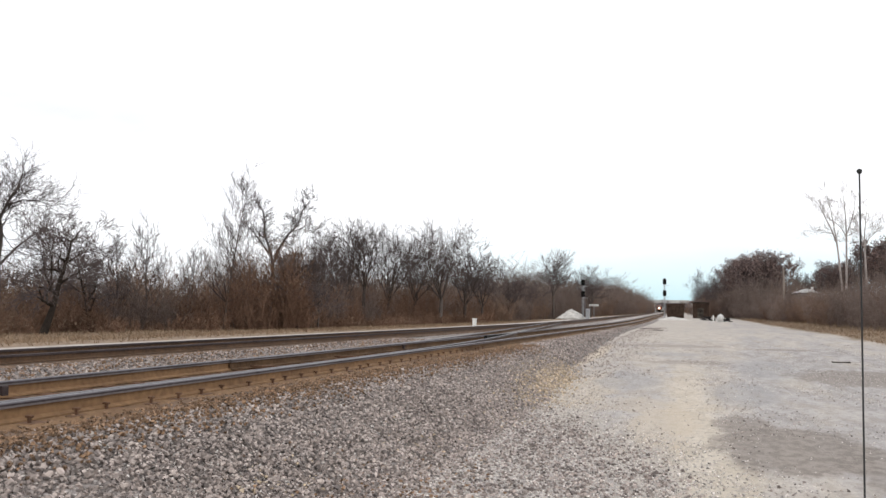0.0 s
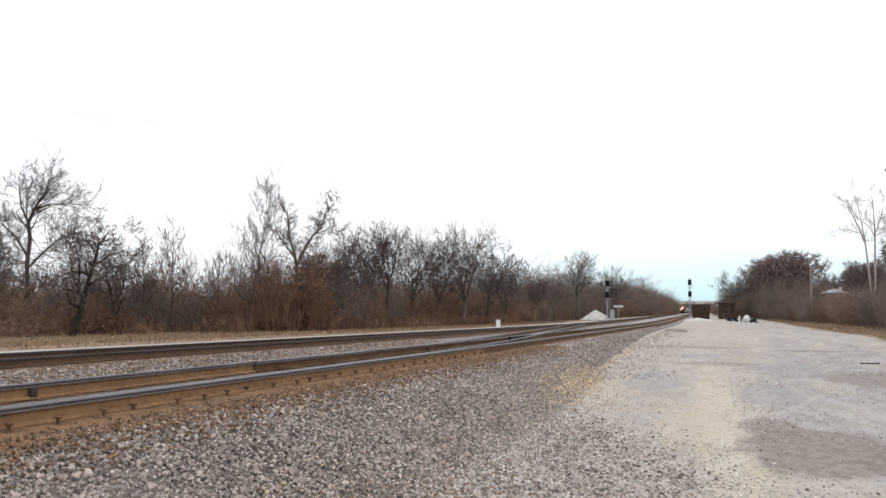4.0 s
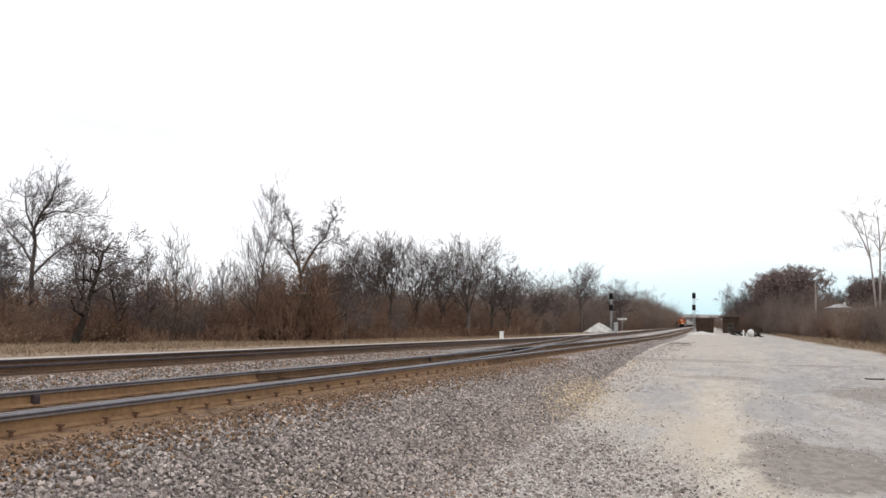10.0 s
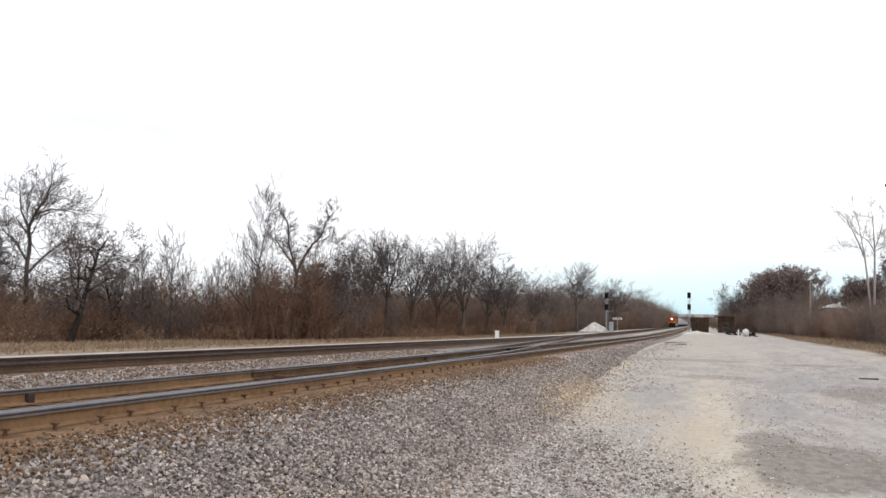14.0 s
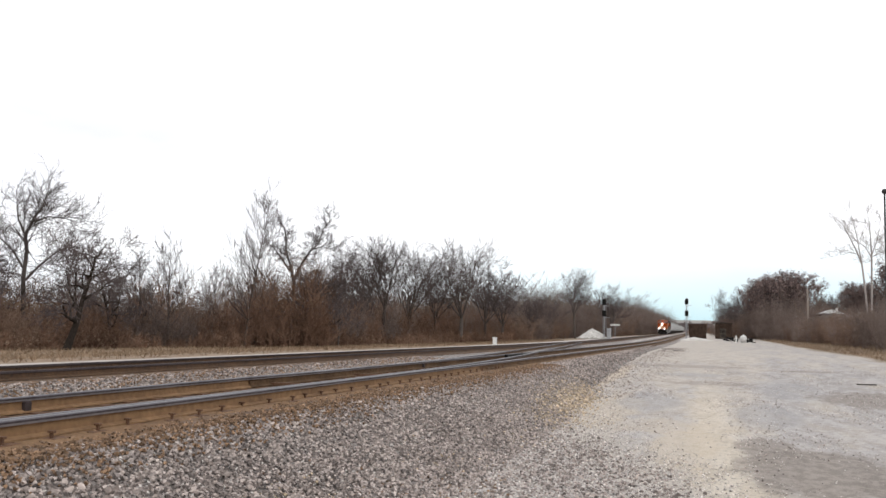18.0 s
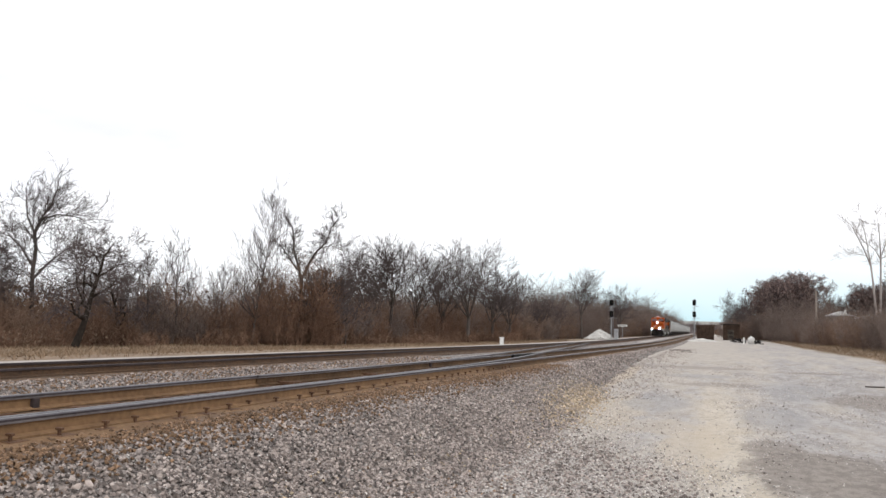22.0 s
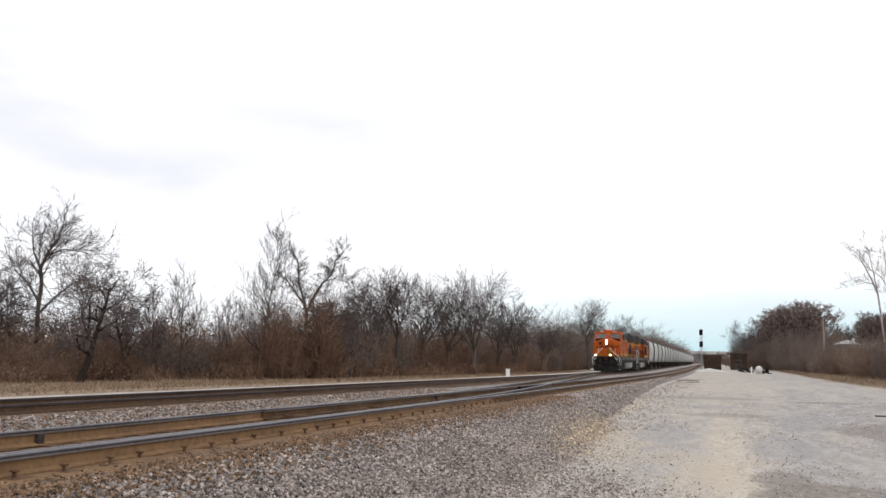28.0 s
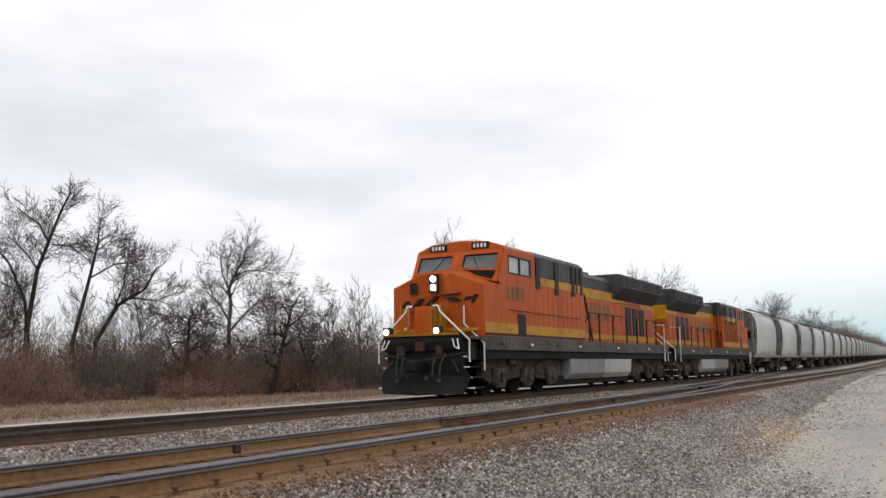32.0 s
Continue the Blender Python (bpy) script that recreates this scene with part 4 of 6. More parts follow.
def make_woods():
    rng = random.Random(21)
    made = []
    fork = tree_model(3, "crooked bare tree with two heavy forked limbs", lines=(
        ([(0.1, -0.2, 0.26), (0.0, 1.5, 0.24), (0.05, 3.2, 0.22), (0.0, 4.7, 0.20), (-0.35, 5.8, 0.15), (-0.75, 6.9, 0.12), (-0.78, 7.9, 0.10), (-0.95, 8.5, 0.07)], 4),
        ([(0.0, 4.7, 0.17), (0.55, 5.9, 0.13), (1.2, 6.8, 0.11), (2.0, 7.5, 0.09), (2.35, 8.6, 0.07), (2.9, 9.2, 0.05)], 1),
        ([(-0.35, 5.4, 0.10), (-1.2, 6.4, 0.08), (-1.9, 7.2, 0.06)], 0), ([(1.4, 7.0, 0.07), (2.4, 7.3, 0.05), (3.2, 7.0, 0.03)], 0)), reach=0.85, twist=0.32, fine=0.009, depth=3, stout=0.66, count=7, squeeze=0.85)
    bow = tree_model(11, "bare tree with a bowed trunk and long crooked boughs", lines=(
        ([(0.0, -0.2, 0.22), (-0.1, 2.0, 0.20), (-0.25, 4.2, 0.18), (-0.1, 5.8, 0.16), (-0.3, 6.8, 0.13), (0.3, 7.9, 0.10), (0.9, 8.6, 0.08), (1.3, 9.6, 0.05)], 3),
        ([(0.1, 7.6, 0.08), (1.4, 8.0, 0.06), (2.8, 8.0, 0.045), (3.6, 7.8, 0.03)], 1), ([(-0.3, 6.8, 0.09), (-0.9, 7.7, 0.07), (-1.1, 8.8, 0.05)], 0),
        ([(-0.2, 4.6, 0.10), (-1.2, 5.8, 0.07), (-2.3, 6.6, 0.05)], 0), ([(-0.1, 4.0, 0.11), (1.0, 5.0, 0.08), (2.2, 5.8, 0.06), (3.2, 6.2, 0.04)], 1)), reach=1.25, fine=0.009, depth=3, twist=0.2, stout=0.8, count=8, squeeze=0.72)
    heavy = tree_model(51, "heavy dark bare tree with a twisted leaning top", bark=DARK_BARK, lines=(
        ([(0.0, -0.2, 0.23), (0.05, 2.0, 0.21), (0.0, 3.8, 0.19), (0.4, 7.2, 0.15), (0.9, 8.7, 0.12), (1.5, 10.6, 0.08), (1.8, 11.3, 0.05)], 3),
        ([(0.0, 3.9, 0.12), (-0.15, 5.4, 0.11), (-1.05, 7.5, 0.08), (-1.8, 8.4, 0.05)], 1), ([(0.9, 8.7, 0.08), (0.4, 9.7, 0.06), (-0.6, 10.5, 0.04)], 0),
        ([(1.1, 8.6, 0.06), (2.05, 8.6, 0.045), (2.6, 8.1, 0.03)], 0), ([(0.4, 7.2, 0.07), (-0.1, 8.0, 0.05), (-0.8, 8.7, 0.03)], 0)), reach=1.05, twist=0.22, depth=3, stout=0.85, count=9)
    leaner = tree_model(53, "dark bare tree leaning aside with one long bough", bark=DARK_BARK, lines=(
        ([(0.0, -0.2, 0.18), (0.1, 3.1, 0.15), (0.8, 6.4, 0.12), (1.15, 8.2, 0.08), (1.25, 9.5, 0.04)], 2),
        ([(0.85, 6.5, 0.07), (2.1, 7.3, 0.05), (3.3, 7.4, 0.03)], 0), ([(1.15, 8.0, 0.05), (1.7, 8.5, 0.03)], 0)), reach=1.0, twist=0.24, depth=3, stout=0.85, count=8)
    crook = tree_model(57, "low crooked bare tree reaching sideways", bark=DARK_BARK, lines=(
        ([(-0.2, -0.2, 0.17), (0.0, 3.0, 0.15), (1.1, 5.0, 0.12), (2.4, 5.8, 0.09), (3.0, 7.0, 0.05)], 1),
        ([(0.7, 4.3, 0.08), (1.3, 6.0, 0.06), (1.5, 7.6, 0.03)], 0), ([(1.6, 5.3, 0.06), (3.0, 5.2, 0.04), (4.0, 5.6, 0.02)], 0)), reach=1.05, twist=0.24, depth=3, stout=0.85, count=8)
    made.extend((heavy, leaner, crook))
    tall = tree_model(8, "slender bare tree with steep fine branches", height=10.9, clear=0.20, spread=0.25, limbs=34, twist=0.06, radius=0.09, upward=1.0, depth=3, fine=0.008)
    wide = tree_model(14, "broad bare tree with a dense round crown of twigs", height=10.2, fork=0.24, spread=0.80, limbs=9, radius=0.22, fine=0.0098, depth=3, upward=0.45, per=4)
    far_wide = tree_model(15, "broad bare tree standing far off", height=10.2, fork=0.24, spread=0.80, limbs=9, radius=0.26, fine=0.019, depth=3, upward=0.45, per=3)
    open_tree = tree_model(17, "bare tree with long spreading limbs", height=10.2, fork=0.34, spread=0.50, limbs=8, radius=0.22, fine=0.015, depth=3, upward=0.5, twist=0.13, per=3)
    vine = tree_model(23, "bare tree hung with a dark tangle of twigs", height=6.4, clear=0.30, spread=0.55, limbs=14, twist=0.26, radius=0.25, upward=0.0, bark=DARK_BARK, fine=0.010)
    young = tree_model(29, "young bare tree with upright twigs", height=7.6, clear=0.18, spread=0.32, limbs=22, twist=0.09, radius=0.08, upward=0.8, fine=0.009, depth=3)
    pale = tree_model(31, "tall pale dead tree leaning aside", bark=PALE_BARK, twig=PALE_BARK, lines=(
        ([(-0.5, -0.3, 0.26), (-0.6, 4.0, 0.24), (-0.9, 8.0, 0.22), (-1.2, 11.0, 0.19), (-2.1, 13.6, 0.14), (-3.2, 16.0, 0.09), (-3.8, 17.3, 0.05)], 3),
        ([(-1.1, 10.6, 0.15), (-1.6, 13.8, 0.11), (-1.9, 15.8, 0.08), (-2.4, 18.0, 0.04)], 0), ([(-1.7, 12.5, 0.08), (-2.8, 12.8, 0.06), (-4.0, 12.4, 0.03)], 0)), reach=1.7, twist=0.16, depth=3, fine=0.013, stout=0.72)
    stag = tree_model(33, "tall pale dead tree forked high up", bark=PALE_BARK, twig=PALE_BARK, lines=(
        ([(0.0, -0.3, 0.28), (0.1, 4.0, 0.25), (0.2, 9.0, 0.22), (0.25, 12.3, 0.20), (0.2, 14.6, 0.13), (0.1, 16.6, 0.09), (-0.1, 18.2, 0.04)], 3),
        ([(0.2, 12.2, 0.12), (-0.5, 13.6, 0.09), (-1.8, 14.8, 0.06), (-2.6, 15.6, 0.03)], 0), ([(0.25, 12.4, 0.12), (1.0, 14.6, 0.09), (1.5, 16.8, 0.05)], 0),
        ([(0.25, 12.2, 0.10), (1.6, 12.9, 0.07), (2.9, 13.2, 0.04)], 0)), reach=1.7, twist=0.16, depth=3, fine=0.013, stout=0.72)
    made.append(stag)

    oak = tree_model(37, "oak that keeps its dark dead leaves", height=11.0, fork=0.20, spread=0.60, limbs=8, radius=0.26, fine=0.016, leaves=4200, leaf_mat=DARK_LEAF)
    made += [far_wide, fork, bow, tall, wide, open_tree, vine, young, pale, oak]
    bushes = [bush_model(40 + i, h, w, s, lab, twig=t, leaves=n) for i, (h, w, s, lab, n, t) in enumerate((
        (4.6, 5.2, 60, "dense brown thicket of bare stems", 260, BRUSH), (5.6, 5.4, 64, "tall thicket of bare stems with few dead leaves", 300, BRUSH_RED),
        (3.8, 5.0, 58, "low tangled thicket of brown twigs", 300, BRUSH_RED), (6.6, 4.8, 54, "high thicket of grey-brown bare stems", 160, BRUSH_GREY)))]
    low = bush_model(52, 1.5, 3.0, 34, "low reddish-brown scrub at the wood's edge", twig=BRUSH_RED, leaves=200)
    dark = bush_model(55, 5.2, 5.6, 56, "dark thicket that keeps some dead leaves", leaf_mat=DARK_LEAF, leaves=900)
    made += bushes + [low, dark]

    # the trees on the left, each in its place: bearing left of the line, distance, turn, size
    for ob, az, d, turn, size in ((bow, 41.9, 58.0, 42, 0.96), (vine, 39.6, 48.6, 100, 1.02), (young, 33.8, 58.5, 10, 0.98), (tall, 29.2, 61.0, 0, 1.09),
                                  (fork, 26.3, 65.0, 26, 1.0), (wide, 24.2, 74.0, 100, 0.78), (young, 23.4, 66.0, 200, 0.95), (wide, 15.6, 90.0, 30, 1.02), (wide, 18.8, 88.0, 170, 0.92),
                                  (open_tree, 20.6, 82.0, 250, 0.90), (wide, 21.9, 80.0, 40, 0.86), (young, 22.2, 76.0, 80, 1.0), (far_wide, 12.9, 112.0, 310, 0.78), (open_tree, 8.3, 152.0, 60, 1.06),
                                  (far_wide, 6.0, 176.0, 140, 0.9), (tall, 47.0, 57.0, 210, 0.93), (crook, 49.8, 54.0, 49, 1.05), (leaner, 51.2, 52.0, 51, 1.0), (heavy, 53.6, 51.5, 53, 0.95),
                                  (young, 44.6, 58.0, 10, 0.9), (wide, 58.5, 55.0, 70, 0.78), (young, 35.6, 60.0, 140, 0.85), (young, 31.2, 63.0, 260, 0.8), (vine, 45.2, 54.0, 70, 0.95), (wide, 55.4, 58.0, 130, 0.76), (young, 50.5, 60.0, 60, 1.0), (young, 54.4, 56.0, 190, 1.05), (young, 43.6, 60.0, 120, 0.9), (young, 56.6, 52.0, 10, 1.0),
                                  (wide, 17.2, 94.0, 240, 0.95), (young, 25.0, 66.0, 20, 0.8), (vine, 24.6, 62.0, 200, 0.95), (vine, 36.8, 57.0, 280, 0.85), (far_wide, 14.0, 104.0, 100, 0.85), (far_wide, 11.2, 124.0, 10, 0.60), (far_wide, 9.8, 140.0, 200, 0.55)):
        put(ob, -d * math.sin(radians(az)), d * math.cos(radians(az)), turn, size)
    # brush along the wood's edge, singly where it is near
    joined = []
    y = 10.0
    while y < 700:
        big = float(np.interp(y, [0, 40, 60, 90, 130, 180, 250, 350], [0.78, 0.80, 0.84, 0.96, 1.08, 1.45, 1.75, 2.0]))
        for row in range(4 if y < 200 else 3):
            x = edge_x(y) - row * 3.2 - rng.uniform(0, 2.2)
            s = rng.uniform(0.72, 1.12) * big * (0.78 + 0.10 * row)
            ob = rng.choice(bushes if y < 120 else (bushes[0], bushes[3], bushes[3]))
            place = (ob, x, y + rng.uniform(-1.2, 1.2), rng.uniform(0, 360), s)
            if row < 2 and y < 130:
                put(*place)
            else:
                joined.append(place)
        if y < 110:
            for _ in range(2 if rng.random() < 0.7 else 1):
                put(low, edge_x(y) + rng.uniform(0.4, 3.4), y + rng.uniform(-1.1, 1.1), rng.uniform(0, 360), rng.uniform(0.35, 1.1))
        y += 2.3 if y < 130 else (3.6 if y < 200 else (6.0 if y < 330 else 12.0))
    y = 20.0
    while y < 700:
        for row in range(1 if y < 62 else 2):
            x = edge_x(y) - 8 - row * 7 - rng.uniform(0, 6)
            place = (rng.choice((young, far_wide, far_wide, open_tree, vine) if y > 110 else (young, young, wide, open_tree, vine) if y > 70 else (young,)), x, y + rng.uniform(-3, 3), rng.uniform(0, 360), rng.uniform(0.62, 0.85) * (0.70 if y < 70 else (0.85 if y < 110 else (0.72 if y < 200 else 1.0))))
            if y < 150:
                put(*place)
            else:
                joined.append(place)
        y += 4.5 if y < 58 else 9.5 if y < 130 else (11 if y < 260 else 16)
    # right of the lot
    for ob, x, y, turn, size in ((pale, 23.4, 148.0, -9, 1.02), (stag, 23.6, 150.0, -9, 1.02), (stag, 27.2, 153.0, 150, 0.9)):
        put(ob, x, y, turn, size)
    for az, d, size in ((0.8, 290, 0.80), (1.1, 262, 0.88), (1.4, 245, 0.98), (1.8, 236, 1.12), (2.3, 225, 1.12), (2.8, 214, 1.26), (3.4, 205, 1.24), (3.9, 196, 1.34), (4.5, 192, 1.36), (5.1, 200, 1.22), (5.7, 215, 0.98),
                        (6.3, 222, 1.0), (6.9, 226, 1.0), (7.5, 222, 1.08), (8.1, 218, 1.15), (8.7, 214, 1.15), (9.4, 210, 1.15), (10.2, 205, 1.45), (11.2, 200, 1.45), (12.4, 195, 1.4), (1.3, 270, 1.4), (3.0, 240, 1.3), (7.2, 250, 1.1)):
        put(oak if 2.6 < az < 5.4 or (az > 7 and rng.random() < 0.6) else far_wide, d * math.sin(radians(az)), d * math.cos(radians(az)), rng.uniform(0, 360), size * 0.84 * rng.uniform(0.95, 1.05))
    y = 62.0
    while y < 300:
        base = float(np.interp(y, [60, 110, 170, 230, 300], [12.6, 12.0, 11.4, 7.0, 1.5]))
        for row in range(3 if y < 240 else 2):
            s = rng.uniform(0.72, 1.0) * (0.72 if y < 172 else 1.3)
            place = (rng.choice((bushes[0], bushes[3], dark, bushes[3])), base + row * 3.4 + rng.uniform(0, 2), y + rng.uniform(-1.2, 1.2), rng.uniform(0, 360), s)
            if row == 0 and y < 150:
                put(*place)
            else:
                joined.append(place)
        y += 3.0 if y < 160 else 5.5
    for i in range(34):
        joined.append((rng.choice(bushes + [far_wide]), rng.uniform(-12.5, 14), rng.uniform(470, 620), rng.uniform(0, 360), rng.uniform(0.40, 0.70)))
    for x, y, s in ((-27.4, 56.0, 1.02), (-26.6, 54.2, 0.95), (-28.6, 57.6, 1.1), (5.2, 206.0, 0.8)):
        put(bushes[1] if x < -20 else dark, x, y, 40 * s * y, s)
    joined_copies("distant_brush", "mass of bare brown brush and trees behind", "woods", joined)
    for ob in made:
        for c in list(ob.children):
            bpy.data.objects.remove(c)
        bpy.data.objects.remove(ob)


def make_grass():
    """Dry grass in tufts: a strip before the woods and one beside the lot."""
    rs = np.random.RandomState(3)
    for name, n, xa, xb, ya, yb, label in (("dry_grass", 46000, -17.5, None, 12, 115, "strip of long dry grass before the woods"), ("dry_grass", 22000, 8.8, 15.5, 38, 170, "bank of dry grass beside the lot")):
        y = ya + (yb - ya) * rs.uniform(0, 1, n) ** 1.3
        x = np.array([(xa + (edge_x(b) - 1.5 - xa) * rs.uniform(0, 1) ** 0.8) if xb is None else rs.uniform(xa, xb) for b in y])
        z = np.array([ground_z(a, b) for a, b in zip(x, y)])
        h, a = rs.uniform(0.05, 0.22, n), rs.uniform(0, 6.28, n)
        lx, ly = rs.normal(0, 0.12, n), rs.normal(0, 0.12, n)
        w = 0.016
        p = np.stack([x, y, z], 1)
        u = np.stack([np.cos(a) * w, np.sin(a) * w, np.zeros(n)], 1)
        top = p + np.stack([lx, ly, h], 1)
        v = np.stack([p - u, p + u, top], 1).reshape(-1, 3)
        f = np.arange(3 * n).reshape(-1, 3)
        tagged(new(name, quick_mesh(name, v, f, GRASS)), label, "grass", kind="stuff")


make_woods()
make_grass()

# ---- the train: x across, y back from the front coupler, z up from the rail ----
def mirrored(points, sx):
    return [(sx * x, y, z) for x, y, z in points]


def bars(parent, n, x, y, z, dy, h, wide, material, name="lettering", axis="y"):
    """Unreadable or private lettering, as plain upright bars set on a panel."""
    for i in range(n):
        a = y + i * dy
        lo, hi = ((x, a, z), (x + 0.006, a + wide, z + h)) if axis == "y" else ((a, x, z), (a + wide, x + 0.006, z + h))
        part(name, box_bm(lo, hi), material, parent)


def make_truck(loco, axles, side_sign=(1, -1)):
    lo, hi = axles[0] - 1.0, axles[-1] + 1.0
    truck = part("truck_bolster", box_bm((-0.9, axles[1] - 0.5, 0.55), (0.9, axles[1] + 0.5, 0.95), 0.05), TRUCK, loco)
    for sx in side_sign:
        x0, x1 = sorted((sx * 1.02, sx * 1.22))
        poly = [(lo, 0.55), (lo, 0.98), (lo + 0.5, 1.08), (hi - 0.5, 1.08), (hi, 0.98), (hi, 0.55), (axles[2] + 0.45, 0.34), (axles[1] + 0.6, 0.50), (axles[1] - 0.6, 0.50), (axles[0] - 0.45, 0.34)]
        part("side_frame", prism_bm(poly, x0, x1, "x", 0.02), TRUCK, truck)
        for a in axles:
            bx0, bx1 = sorted((sx * 1.20, sx * 1.36))
            part("axle_box", box_bm((bx0, a - 0.32, 0.22), (bx1, a + 0.32, 0.80), 0.05), TRUCK, truck)
            part("bearing_cap", cyl_bm((sx * 1.35, a, 0.533), (sx * 1.42, a, 0.533), 0.15, 0.13, 14), TRUCK, truck)
            for k in (-0.36, 0.36):
                part("spring", cyl_bm((sx * 1.28, a + k, 0.36), (sx * 1.28, a + k, 0.80), 0.085, sides=10), TRUCK, truck)
        part("brake_cylinder", cyl_bm((sx * 1.26, axles[1] - 1.35, 0.98), (sx * 1.26, axles[1] - 0.75, 0.98), 0.11, sides=12), TRUCK, truck)
        part("damper", cyl_bm((sx * 1.33, axles[1] + 0.6, 0.75), (sx * 1.33, axles[1] + 1.3, 1.05), 0.05, sides=8), TRUCK, truck)
    for a in axles:
        part("traction_motor", box_bm((-0.66, a - 0.42, 0.14), (0.66, a + 0.55, 0.86), 0.06), DARK_IRON, truck)
        w = part("wheelset", cyl_bm((-0.8, a, 0.533), (0.8, a, 0.533), 0.09, sides=10), DARK_IRON, truck)
        for sx in (1, -1):
            bm = cyl_bm((sx * 0.70, a, 0.533), (sx * 0.83, a, 0.533), 0.533, sides=28)
            cyl_bm((sx * 0.675, a, 0.533), (sx * 0.70, a, 0.533), 0.56, sides=28, bm=bm)
            o = part("wheel", bm, DARK_IRON, truck)


def side_panel(name, poly, x, t, material, parent, label=""):
    a, b = sorted((x, x + t))
    return part(name, prism_bm(poly, a, b, "x"), material, parent, label)


def make_locomotive():
    L = thing("locomotive", "orange and black diesel freight locomotive with yellow stripes and white handrails", "locomotive", "coupled locomotives")
    # frame
    part("frame", box_bm((-1.25, 1.0, 1.05), (1.25, 21.4, 1.55), 0.03), GREY_DARK, L)
    part("walkway_deck", box_bm((-1.52, 0.75, 1.60), (1.52, 21.6, 1.68), 0.015), GREY_DARK, L)
    for sx in (1, -1):
        side_panel("side_sill", [(1.5, 1.32), (21.4, 1.32), (21.5, 1.42), (21.5, 1.72), (1.45, 1.72), (1.45, 1.42)], sx * 1.49, sx * 0.045, SILL_GREY, L, "dusty grey side sill")
        for i in range(9):
            part("jacking_pad", box_bm(sorted_lo(sx * 1.53, 2.6 + i * 2.2, 1.46), sorted_hi(sx * 1.56, 2.75 + i * 2.2, 1.54, sx * 1.53), 0.005), WHITE if i % 2 else GREY_DARK, L)
    # nose: a wide box whose top falls off to both sides
    bm = bmesh.new()
    front = [(-1.49, 1.68), (1.49, 1.68), (1.49, 3.20), (0.42, 3.58), (-0.42, 3.58), (-1.49, 3.20)]
    rear = [(-1.50, 1.68), (1.50, 1.68), (1.50, 3.24), (0.42, 3.72), (-0.42, 3.72), (-1.50, 3.24)]
    a = [bm.verts.new((x, 1.42 + (0.12 if abs(x) > 1 else 0), z)) for x, z in front]
    b = [bm.verts.new((x, 2.75, z)) for x, z in rear]
    bm.faces.new(a), bm.faces.new(b[::-1])
    for i in range(6):
        bm.faces.new((a[(i + 1) % 6], a[i], b[i], b[(i + 1) % 6]))
    bmesh.ops.recalc_face_normals(bm, faces=bm.faces)
    bmesh.ops.bevel(bm, geom=[e for e in bm.edges if all(v.co.y < 2 for v in e.verts)], offset=0.06, segments=3, affect="EDGES", profile=0.5)
    part("nose", bm, ORANGE, L)
    # cab: side walls, front pillars round the windshield, roof
    for sx in (1, -1):
        x = sx * 1.44
        # wall in pieces round the side windows
        side_panel("cab_wall", [(2.752, 1.69), (5.35, 1.69), (5.35, 3.62), (2.70, 3.62), (2.58, 3.36), (2.752, 3.24)], x, sx * 0.06, ORANGE, L)
        side_panel("cab_wall", [(2.70, 3.62), (3.30, 3.62), (3.30, 4.18), (2.98, 4.18)], x, sx * 0.06, ORANGE, L)
        side_panel("cab_wall", [(5.02, 3.62), (5.35, 3.62), (5.35, 4.18), (5.02, 4.18)], x, sx * 0.06, ORANGE, L)
        side_panel("cab_wall", [(2.98, 4.18), (5.35, 4.18), (5.35, 4.36), (3.06, 4.36)], x, sx * 0.06, ORANGE, L)
        for k, (y0, y1) in enumerate(((3.34, 4.12), (4.20, 4.98))):
            w = part("side_window", box_bm((min(x, x + sx * 0.03), y0, 3.66), (max(x, x + sx * 0.03), y1, 4.14)), GLASS if k else PANE, L, "dark side window" if k else "pale side window")
            fr = bmesh.new()
            for lo, hi in (((y0 - 0.04, 3.62), (y1 + 0.04, 3.66)), ((y0 - 0.04, 4.14), (y1 + 0.04, 4.18)), ((y0 - 0.04, 3.66), (y0, 4.14)), ((y1, 3.66), (y1 + 0.04, 4.14))):
                box_bm((min(sx * 1.45, sx * 1.512), lo[0], lo[1]), (max(sx * 1.45, sx * 1.512), hi[0], hi[1]), 0.0, fr)
            part("window_frame", fr, GREY_DARK, w)
    # windshield: raked front with two panes
    bm = bmesh.new()

    def quad(pts, bm):
        bm.faces.new([bm.verts.new(p) for p in pts])
    def raked(x, z):
        return (x, 2.56 + (z - 3.36) * 0.50, z)
    for sx in (1, -1):
        outer = [raked(sx * 1.46, 4.42), raked(sx * 1.46, 3.30), raked(sx * 0.10, 3.66), raked(sx * 0.10, 4.42)]
        hole = [raked(sx * 1.34, 4.22), raked(sx * 1.34, 3.72), raked(sx * 0.20, 3.80), raked(sx * 0.20, 4.22)]
        for i in range(4):
            j = (i + 1) % 4
            quad([outer[i], outer[j], hole[j], hole[i]], bm)
        g = bmesh.new()
        quad([Vector(p) + Vector((0, 0.035, -0.01)) for p in hole], g)
        bmesh.ops.solidify(g, geom=list(g.faces), thickness=0.02)
        part("windshield", g, GLASS, L, "dark raked windshield pane")
        tri = bmesh.new()
        quad([Vector(raked(sx * u, z)) - Vector((0, 0.045, 0)) for u, z in ((1.38, 3.67), (1.30, 3.40), (0.45, 3.66), (0.26, 3.75))], tri)
        bmesh.ops.solidify(tri, geom=list(tri.faces), thickness=0.01)
        part("antiglare_panel", tri, BLACK, L, "black antiglare panel")
        gm = bmesh.new()
